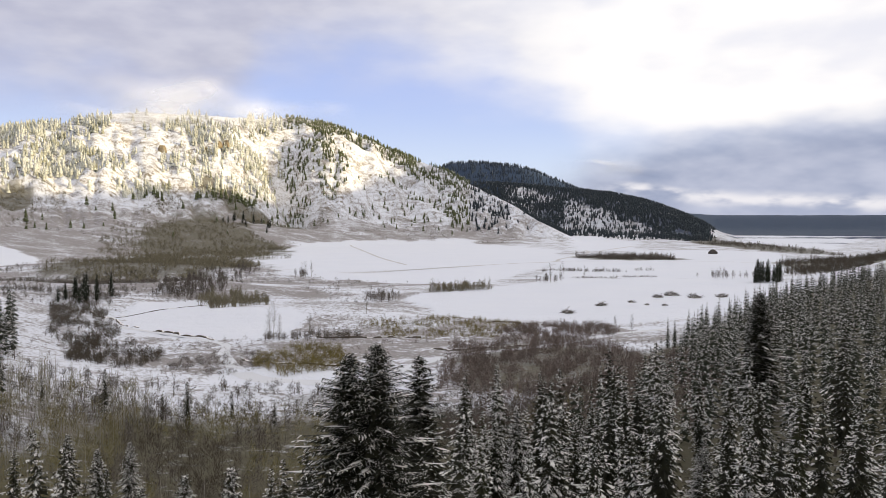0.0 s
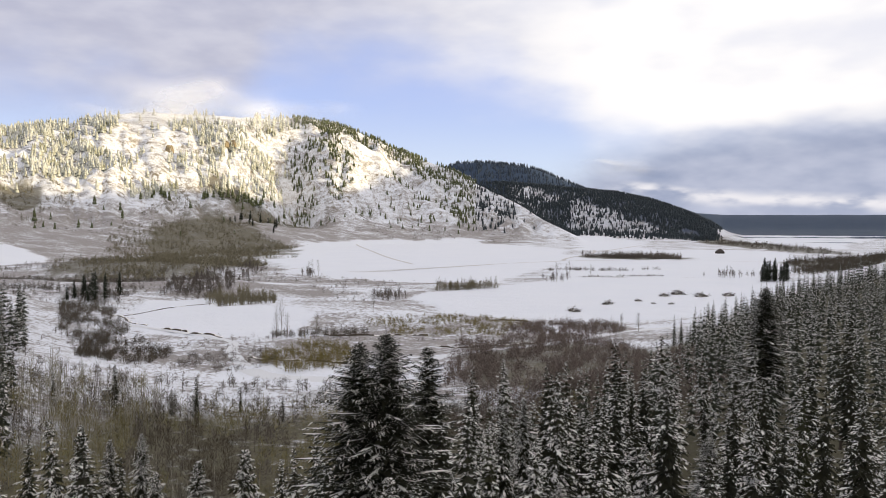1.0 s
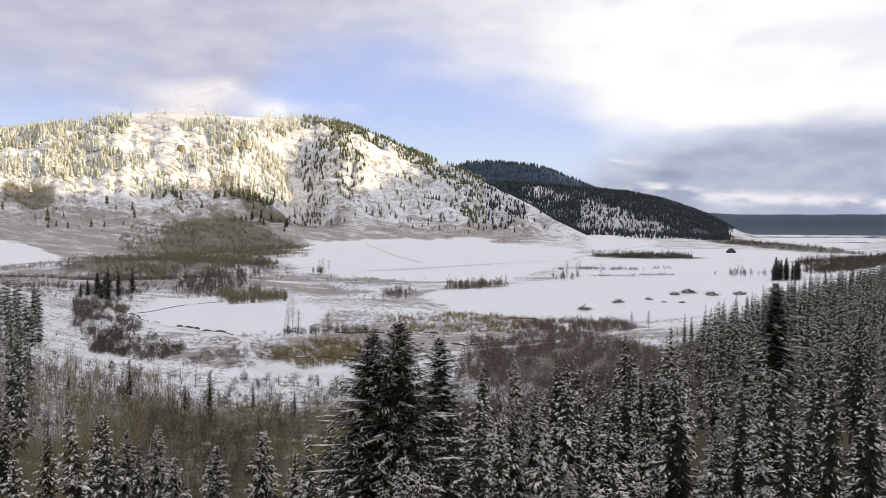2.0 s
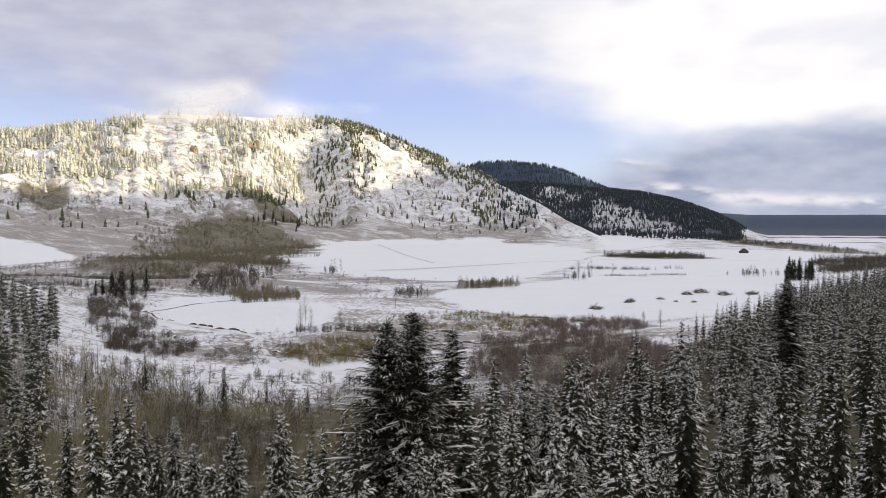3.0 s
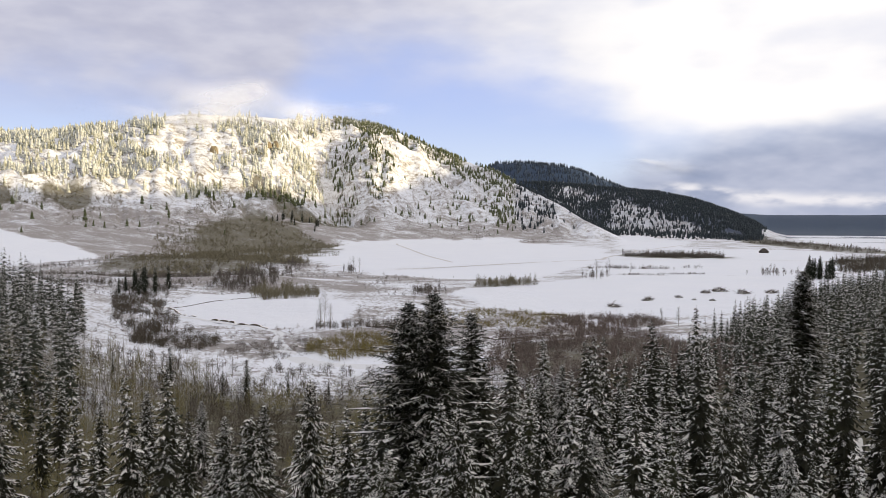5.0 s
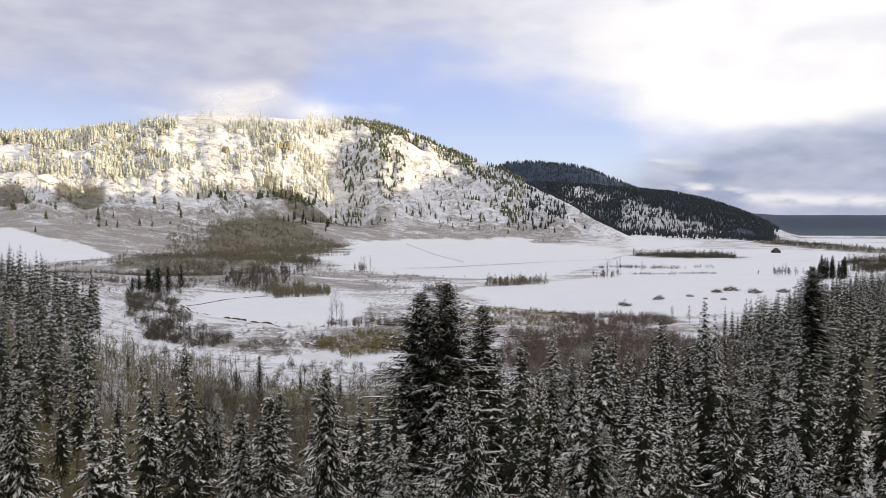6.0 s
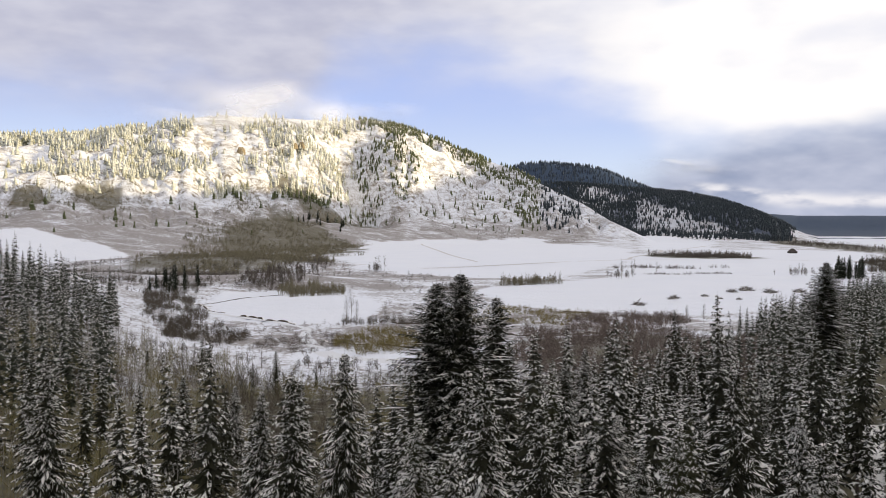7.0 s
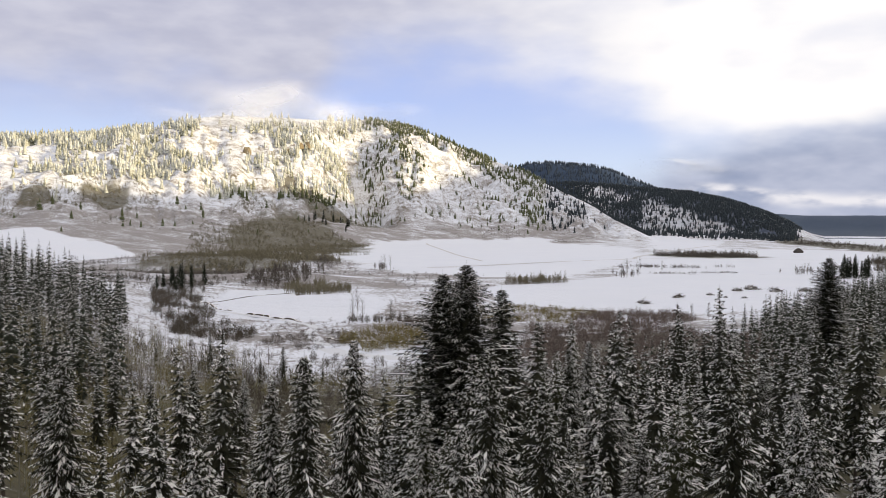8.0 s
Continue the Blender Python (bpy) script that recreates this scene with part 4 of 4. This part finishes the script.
# name, material, label, kinds, count, x, y, reach across, reach along, turn
pale = [p for p in patch(36, 420, -90, 172, 32, 46, 12, 0.2) if left_side(*p) < 90]
grove("aspen_stems", M_ASPEN, "pale leafless aspen stems on the snowy bank", "forest", A_STEM, pale, 37, 0.7, 1.2)
grove("aspen_wood", M_TWIG_AUTUMN, "green-grey aspen twigs below the spruce bank", "forest", A_NEAR, pale[::3], 40, 0.7, 1.1)
THICKETS = (
    ("willow_thicket", M_TWIG_RED, "reddish brown leafless willow thicket on the valley floor", W_TALL, 1500, 52, 262, 42, 66, 0),
    ("willow_thicket", M_TWIG_RED, "grey brown willow scrub below the spruce slope", W_TALL, 700, 42, 168, 34, 50, -25),
    ("willow_thicket", M_TWIG_RED, "brown willow thicket at the field's edge", W_TALL, 420, 72, 352, 34, 22, 15),
    ("willow_thicket", M_TWIG_OLIVE, "olive yellow willow thicket along the creek", W_SMALL, 800, 18, 365, 42, 40, 0),
    ("willow_thicket", M_TWIG_OLIVE, "olive willow bushes beside the frozen creek", W_SMALL + W_TALL, 420, -37, 280, 19, 28, 0),
    ("willow_thicket", M_TWIG_DARK, "dark leafless thicket on the creek bank", W_TALL + W_SMALL, 380, -108, 287, 18, 36, 14),
    ("willow_thicket", M_TWIG, "thin leafless bushes on the snowy bank", W_SMALL, 170, -66, 276, 18, 24, 0),
    ("willow_thicket", M_TWIG_DARK, "dense dark thicket below the spruce bank", W_TALL, 600, -155, 368, 15, 115, 24),
    ("willow_thicket", M_TWIG, "low brush along the edge of the terrace", W_TALL, 260, -262, 520, 75, 10, 4),
    ("willow_thicket", M_TWIG, "dark brush along the foot of the terrace", W_TALL, 220, -215, 600, 60, 12, -6),
    ("willow_thicket", M_TWIG, "dark brush round a clump of conifers", W_TALL, 160, -196, 474, 20, 26, 0),
    ("willow_thicket", M_TWIG, "patchy grey scrub over the hummocky terrace", W_TALL, 420, -255, 570, 95, 75, 0),
    ("willow_thicket", M_TWIG_DARK, "dark leafless bushes behind the creek", W_TALL, 90, -40, 332, 22, 9, 0),
    ("willow_thicket", M_TWIG, "grey brush along the lip of the terrace", W_TALL, 200, -330, 735, 110, 24, 24),
    ("willow_thicket", M_TWIG_DARK, "dark brush in the dip below the terrace", W_TALL, 320, -300, 640, 110, 22, 12),
    ("willow_thicket", M_TWIG, "brush line across the snowy field", W_TALL, 130, 185, 790, 45, 7, -12),
    ("willow_thicket", M_TWIG, "brush line along a ditch in the field", W_SMALL, 150, 190, 705, 60, 7, 8),
    ("willow_thicket", M_TWIG, "leafless bush clump in the open field", W_TALL, 14, 250, 800, 10, 8, 0))
GROVES = (
    ("aspen_grove", M_TWIG, "leafless aspen grove on the low rise", W_TALL + A_MID, 280, -150, 530, 24, 34, 0),
    ("aspen_grove", M_TWIG_GREY, "pale-stemmed leafless aspens on the rise", A_MID, 220, -108, 470, 22, 48, 15),
    ("aspen_grove", M_TWIG_GREY, "leafless aspen row on the open snow", A_MID + W_TALL, 190, 40, 577, 30, 12, 30),
    ("aspen_grove", M_TWIG, "small leafless aspens by the field", A_MID, 30, -17, 512, 13, 14, 0),
    ("aspen_grove", M_TWIG, "leafless trees beside the track", A_MID, 14, -90, 664, 9, 10, 0),
    ("aspen_grove", M_TWIG, "dark leafless bushes on the terrace", A_MID + W_FAR, 110, -158, 655, 26, 50, 0),
    ("aspen_grove", M_TWIG, "leafless trees standing in the field", A_MID, 16, 124, 660, 14, 22, -20),
    ("aspen_grove", M_TWIG, "row of leafless trees across the snow", A_MID, 26, 300, 700, 30, 10, 0))
WOODS = (
    ("aspen_wood", M_TWIG_GREY, "wide leafless aspen wood at the hill's foot", MIXED, 2300, -262, 830, 100, 230, 10),
    ("aspen_wood", M_TWIG_GREY, "leafless aspen wood reaching up to the hill", MIXED, 3000, -345, 1300, 150, 330, 12),
    ("aspen_wood", M_TWIG_GREY, "grey leafless wood climbing the shaded hillside", MIXED, 620, -705, 1375, 85, 110, 10),
    ("aspen_wood", M_TWIG_GREY, "leafless wood at the foot of the shaded slope", MIXED, 260, -775, 1270, 60, 70, 0),
    ("aspen_wood", M_TWIG_GREY, "band of leafless trees under the ravine", MIXED, 420, -330, 1690, 120, 50, 8),
    ("aspen_wood", M_TWIG, "dark leafless wood across the valley floor", MIXED, 1000, 315, 1080, 75, 55, -10),
    ("aspen_wood", M_TWIG_DARK, "dark leafless wood along the river", MIXED, 1300, 545, 905, 85, 150, -35),
    ("aspen_wood", M_TWIG_DARK, "dark leafless wood beyond the spruce slope", MIXED, 480, 435, 770, 42, 70, -30),
    ("aspen_wood", M_TWIG_DARK, "far strip of dark trees along the river", MIXED, 900, 735, 1680, 60, 490, -7))
for k, (name, mat, label, kinds, count, x, y, rx, ry, turn) in enumerate((*THICKETS, *GROVES, *WOODS)):
    grove(name, mat, label, "shrubs" if "thicket" in name else "grove", kinds, patch(70 + k, count, x, y, rx, ry, turn), 90 + k)
plain = patch(140, 1000, -15, 315, 125, 85, 0, 0.42)
grove("scattered_bushes", M_TWIG_RED, "scattered leafless bushes over the snowy creek plain", "shrubs", W_SMALL, [p for p in plain if scrub(*p) > 0.3], 141, 0.3, 0.9)
rough = patch(142, 1100, -180, 590, 180, 170, 0, 0.45)
grove("scattered_bushes", M_TWIG, "scattered leafless bushes on the hummocky ground", "shrubs", W_SMALL, [p for p in rough if scrub(*p) > 0.3], 143, 0.5, 1.4)
slope = patch(144, 1400, -520, 1430, 420, 220, -14, 0.5)
grove("hillside_brush", M_TWIG, "grey brush in patches over the shaded lower hillside", "shrubs", W_SMALL, [p for p in slope if scrub(*p) > 0.3], 145, 0.7, 1.9)
foot = patch(146, 900, 0, 1830, 320, 130, 0, 0.5)
grove("hillside_brush", M_TWIG, "dark brush along the foot of the hill", "shrubs", W_FAR, [p for p in foot if scrub(*p) > 0.3], 147, 0.3, 0.8)


# slender leafless trees standing singly
for k, (x, y, tall) in enumerate(((-59, 336, 16.5), (-61.5, 339, 13), (-57, 341, 10), (-88, 656, 15), (-92, 660, 13), (-84, 664, 14), (-22, 404, 9), (-44, 342, 9),
                                  (120, 640, 14), (123, 655, 16), (140, 700, 13), (147, 720, 14), (163, 700, 12), (98, 352, 8), (104, 345, 9), (290, 690, 11), (-112, 470, 9))):
    rng = random.Random(500 + k)
    tree = new("aspen_tree")
    stem, limbs = aspen(rng, tall, 0.16, 0), aspen(rng, tall, 0.13, 70, 3)
    under("trunk", mesh_of("trunk", *stem, M_ASPEN), tree, "pale bark")
    under("crown", mesh_of("crown", limbs[0][7:], [tuple(i - 7 for i in f) for f in limbs[1] if min(f) > 6], M_TWIG), tree, "bare brown twigs")
    tree.matrix_basis = pose(x, y, ground_at(x, y) - 0.05)
    tagged(tree, "slender leafless aspen standing alone in the snow", "tree", "aspens standing singly")


# ---- creek, tracks and small things on the valley floor ----
def smooth_line(points, steps=10):
    """A curve through the points of a plan."""
    out = []
    p = [points[0], *points, points[-1]]
    for k in range(1, len(p) - 2):
        a, b, c, d = (np.array(q, float) for q in p[k - 1 : k + 3])
        for t in np.linspace(0, 1, steps, endpoint=False):
            out.append(0.5 * (2 * b + (c - a) * t + (2 * a - 5 * b + 4 * c - d) * t * t + (3 * b - a - 3 * c + d) * t**3))
    return np.array([*out, p[-2]])


def ribbon(points, widths, lift):
    line = smooth_line(points)
    go = np.gradient(line, axis=0)
    go /= np.linalg.norm(go, axis=1)[:, None]
    side = np.stack([-go[:, 1], go[:, 0]], -1)
    w = np.interp(np.linspace(0, 1, len(line)), np.linspace(0, 1, len(widths)), widths) * (0.8 + 0.4 * fbm(line[:, 0] / 7, line[:, 1] / 7, 91, 2))
    verts = []
    for k in range(5):
        q = line + side * (w * (k / 2 - 1) / 2)[:, None]
        verts.append(np.column_stack([q, height(q[:, 0], q[:, 1]) + lift]))
    n = len(line)
    faces = [(k * n + i, (k + 1) * n + i, (k + 1) * n + i + 1, k * n + i + 1) for k in range(4) for i in range(n - 1)]
    return np.concatenate(verts).tolist(), faces, line, side, w


CREEK = ((-200, 455), (-165, 400), (-142, 371), (-116, 353), (-92, 336), (-76, 318), (-70, 292), (-58, 262), (-44, 246), (-22, 244), (-6, 252), (6, 270), (22, 286), (46, 300), (70, 318), (104, 350), (150, 372))
verts, faces, line, side, w = ribbon(CREEK, (3, 3.5, 4, 4, 4, 4, 6, 9, 9, 7, 5, 5, 5, 5, 4), 0.10)
tagged(new("creek", mesh_of("creek", verts, faces, M_ICE)), "frozen creek covered with thin snow between low banks", "water", kind="structure")


def bank(points, tall, seed):
    """A crumbling earth step with an uneven top."""
    line = smooth_line(points, 14)
    n = len(line)
    rag = fbm(line[:, 0] / 2.5, line[:, 1] / 2.5, seed, 3)
    base = height(line[:, 0], line[:, 1])
    verts = []
    for off, up in ((-0.5, -0.2), (-0.1, 0.75), (0.5, 1.0), (2.2, 0.55)):
        q = line + np.stack([(rag - 0.5) * 1.6, off + (rag - 0.5) * 1.2], -1)
        verts.append(np.column_stack([q, base + up * tall * (0.35 + 1.1 * rag) * (0.08 + 0.92 * step(0.38, 0.52, rag))]))
    faces = [(k * n + i, k * n + i + 1, (k + 1) * n + i + 1, (k + 1) * n + i) for k in range(2) for i in range(n - 1)]
    snow = [(2 * n + i, 2 * n + i + 1, 3 * n + i + 1, 3 * n + i) for i in range(n - 1)]
    me = mesh_of("creek_bank", np.concatenate(verts).tolist(), faces + snow, M_EARTH)
    me.materials.append(M_SNOW)
    me.polygons.foreach_set("material_index", [0] * len(faces) + [1] * len(snow))
    return tagged(new("creek_bank", me), "dark undercut earth bank along the creek with snow on top", "bank", kind="structure")


bank(((-185, 444), (-172, 420), (-160, 398), (-148, 388), (-140, 375), (-128, 366)), 0.5, 5)
bank(((-118, 356), (-108, 352), (-100, 343), (-92, 341), (-84, 333)), 0.7, 6)
bank(((-40, 334), (-33, 331), (-22, 333), (-15, 330), (-8, 332), (6, 330)), 0.6, 7)
bank(((10, 300), (17, 296), (24, 297), (33, 303), (40, 305), (52, 312)), 0.5, 8)
bank(((44, 392), (52, 389), (58, 384), (67, 380), (76, 372), (88, 370), (98, 366)), 0.6, 9)
bank(((-62, 282), (-56, 277), (-50, 276), (-43, 273), (-36, 272), (-24, 268)), 0.45, 11)
bank(((-150, 392), (-144, 410), (-138, 430), (-133, 440), (-128, 452), (-118, 470)), 0.3, 13)

for points, wide in ((((-114, 702), (-40, 770), (40, 850), (120, 930), (187, 979), (210, 1051), (290, 1235), (318, 1360)), 5.0),
                     (((-122, 1592), (-75, 1300), (-40, 1080), (-3, 905)), 4.0), (((-120, 712), (-20, 800), (90, 905), (200, 985)), 2.0),
                     (((200, 990), (330, 1000), (470, 960)), 3.0), (((290, 1240), (420, 1500), (560, 1760)), 6.0)):
    verts, faces, *_ = ribbon(points, (wide, wide), 0.12)
    tagged(new("track", mesh_of("track", verts, faces, M_TRACK)), "narrow track worn through the snow of the field", "track", kind="structure")


verts, faces, *_ = ribbon(((56, 96), (53, 90), (45, 74), (38, 61)), (2.2, 2.2), 0.08)
tagged(new("track", mesh_of("track", verts, faces, M_SNOW)), "snow-covered forest track between the spruces", "track", kind="structure")


def stick_heap(rng, count, reach, tall):
    verts, faces = [], []
    for _ in range(count):
        r, a = reach * math.sqrt(rng.random()) * 0.8, rng.uniform(0, 6.28)
        x, y, z = r * math.cos(a) * 1.25, r * math.sin(a), tall * (1 - r / reach) * rng.random() + 0.05
        ln, t, up, w = rng.uniform(0.8, 2.4), rng.uniform(0, 6.28), rng.uniform(-0.2, 0.75), rng.uniform(0.04, 0.11)
        b = len(verts)
        d = Vector((math.cos(t), math.sin(t), up)).normalized()
        e = d.orthogonal().normalized() * w
        g = d.cross(e)
        for s in (0, 1):
            for k in (e, g, -e, -g):
                verts.append(tuple(Vector((x, y, z)) + d * ln * s + k * (1 - 0.5 * s)))
        faces += [(b + k, b + (k + 1) % 4, b + 4 + (k + 1) % 4, b + 4 + k) for k in range(4)]
    return verts, faces


def lump(rng, rx, ry, rz, seed, rings=5, sides=10):
    verts, faces = [], []
    for k in range(rings):
        f = k / rings
        for s in range(sides):
            a = 6.2832 * s / sides
            q = math.cos(f * 1.5708) * (0.75 + 0.5 * float(vnoise(math.cos(a) * 1.5 + 9, math.sin(a) * 1.5 + f * 2 + seed, seed)))
            verts.append((rx * q * math.cos(a), ry * q * math.sin(a), rz * math.sin(f * 1.5708) * (0.8 + 0.4 * rng.random())))
    verts.append((0, 0, rz))
    for k in range(rings - 1):
        faces += [(k * sides + s, k * sides + (s + 1) % sides, (k + 1) * sides + (s + 1) % sides, (k + 1) * sides + s) for s in range(sides)]
    faces += [((rings - 1) * sides + s, (rings - 1) * sides + (s + 1) % sides, rings * sides) for s in range(sides)]
    return verts, faces


rng = random.Random(77)
for x, y, s in ((91, 428, 1.0), (120, 466, 0.95), (172, 516, 0.9), (186, 530, 1.25), (196, 512, 1.15), (216, 514, 1.1), (144, 483, 0.6), (150, 470, 0.4), (160, 466, 0.45)):
    pile = new("brush_pile")
    under("branches", mesh_of("branches", *stick_heap(rng, 150, 2.9, 2.3), M_STICK), pile)
    under("snow_cap", mesh_of("snow_cap", *lump(rng, 1.7, 1.3, 1.0, 3), M_SNOW), pile, "patchy white snow")
    pile.matrix_basis = pose(x, y, ground_at(x, y) - 0.05, 0, 0, rng.uniform(0, 360)) @ Matrix.Diagonal((1.3 * s, 1.3 * s, 1.3 * s, 1))
    tagged(pile, "heap of cut branches with snow on the field", "brush pile", "brush piles on the field")


def put_barn(x, y, turn):
    barn = new("barn")
    w, d, h, top = 8.0, 6.0, 3.6, 10.5
    for name, c, sx, sy in (("wall", (0, -d), w, 0.12), ("wall", (0, d), w, 0.12), ("wall", (-w, 0), 0.12, d - 0.12), ("wall", (w, 0), 0.12, d - 0.12)):
        bm = bmesh.new()
        bmesh.ops.create_cube(bm, size=1)
        bmesh.ops.transform(bm, verts=bm.verts, matrix=Matrix.Translation((*c, h / 2)) @ Matrix.Diagonal((2 * sx, 2 * sy, h, 1)))
        me = bpy.data.meshes.new("wall")
        bm.to_mesh(me)
        bm.free()
        me.materials.append(M_BOARD)
        under(name, me, barn)
    o, r = 0.8, 3.0
    for s in (-1, 1):
        e, m = s * (d + o), 0.25
        v = [(-w - o, e, h - 0.4), (w + o, e, h - 0.4), (r, 0, top), (-r, 0, top)]
        v += [(a, b, c - m) for a, b, c in v]
        under("roof_slope", mesh_of("roof_slope", v, [(0, 1, 2, 3), (7, 6, 5, 4), (0, 4, 5, 1), (1, 5, 6, 2), (2, 6, 7, 3), (3, 7, 4, 0)], M_BOARD), barn, "steep dark roof")
    for s in (-1, 1):
        v = [(s * (w + o), -d - o, h - 0.4), (s * (w + o), d + o, h - 0.4), (s * r, 0, top)]
        v += [(a, b, c - 0.25) for a, b, c in v]
        under("roof_end", mesh_of("roof_end", v, [(0, 1, 2), (5, 4, 3), (0, 3, 4, 1), (1, 4, 5, 2), (2, 5, 3, 0)], M_BOARD), barn)
    barn.matrix_basis = pose(x, y, ground_at(x, y) - 0.1, 0, 0, turn) @ Matrix.Scale(0.72, 4)
    tagged(barn, "dark wooden barn with a steep hipped roof in the snow", "barn")


put_barn(494, 1224, 15)

# tan crags on the sunlit hillside
for k, (x, y, sx, sz) in enumerate(((-547, 1722, 11, 17), (-468, 1785, 9, 13), (-445, 1821, 10, 15), (-432, 1832, 11, 17))):
    rng = random.Random(300 + k)
    crag = new("rock_outcrop", mesh_of("rock_outcrop", *lump(rng, sx, sx * 0.7, sz, 20 + k, 7, 14), M_ROCK))
    crag.matrix_basis = pose(x, y, ground_at(x, y) - 4, 0, 0, 40 * k)
    tagged(crag, "bare tan rock outcrop on the sunlit slope", "rock")

# single conifers standing in the valley
rng = random.Random(15)
LONE = [conifer_kind(81 + k, *a) for k, a in enumerate((
    (14.0, 2.6, 0.04, 170, 5, 0.6, M_NEEDLE, "single spruce standing among leafless brush"),
    (18.0, 3.6, 0.04, 130, 4, 0.1, M_NEEDLE_WOOD, "dark conifer in a small clump in the valley", 0.5, 0.4, 0.6, 1.9)))]
for kind, x, y, s in ((0, -72, 182, 0.9), (0, -52.5, 182, 0.85), (0, -45, 196, 0.55), (0, -33, 190, 0.5), (0, -84, 176, 0.6), (0, -61, 190, 0.5),
                      *((1, 295 + (k * k * 5) % 23 * 1.1, 636 + (k * 7) % 13, 0.8 + 0.06 * (k * 5 % 7)) for k in range(14)),
                      *((1, -207 + (k * k * 7) % 31 * 0.75, 458 + (k * 13) % 31, 0.55 + 0.05 * (k * 3 % 7)) for k in range(16)),
                      *((1, -375 + (k * k * 11 + k) % 97, 1560 + (k * 37) % 90, 0.8 + 0.07 * (k * 3 % 7)) for k in range(12))):
    copy_thing(LONE[kind], pose(x, y, ground_at(x, y) - 0.1, 0, 0, rng.uniform(0, 360)) @ Matrix.Diagonal((s, s, s, 1)))
for tree in LONE:
    for o in (*tree.children_recursive, tree):
        bpy.data.objects.remove(o)


def put_mist(x, y, z, wide, tall, seed):
    """A thin curved veil of cloud that clings to the hilltop."""
    n, m = 28, 8
    verts, uvs = [], []
    for j in range(m + 1):
        for i in range(n + 1):
            u, v = i / n, j / m
            bulge = math.sin(u * 3.1416) * math.sin(v * 3.1416) * -60
            wave = (float(fbm(u * 4 + seed, v * 2.0, seed, 2)) - 0.5) * 40
            verts.append(((u - 0.5) * wide, bulge + wave, (v - 0.5) * tall + (float(vnoise(u * 5, seed * 1.7, seed)) - 0.5) * tall * 0.3))
            uvs.append((u, v))
    faces = [(j * (n + 1) + i, j * (n + 1) + i + 1, (j + 1) * (n + 1) + i + 1, (j + 1) * (n + 1) + i) for j in range(m) for i in range(n)]
    me = mesh_of("hill_mist", verts, faces, M_MIST)
    layer = me.uv_layers.new(name="UVMap")
    for loop in me.loops:
        layer.data[loop.index].uv = uvs[loop.vertex_index]
    me.polygons.foreach_set("use_smooth", [True] * len(faces))
    ob = new("hill_mist", me)
    ob.matrix_basis = pose(x, y, z, 0, 0, math.degrees(math.atan2(-x, y)))
    tagged(ob, "thin white mist clinging to the sunlit hilltop", "mist", kind="stuff")


for x, y, z, wide, tall, seed in ((-520, 1830, 302, 460, 110, 2), (-660, 1850, 290, 520, 80, 3), (-430, 1960, 322, 480, 90, 4), (-290, 2080, 345, 320, 70, 5), (-560, 1900, 340, 560, 130, 7), (760, 3050, 275, 380, 60, 6), (860, 3200, 262, 420, 60, 8)):
    put_mist(x, y, z, wide, tall, seed)
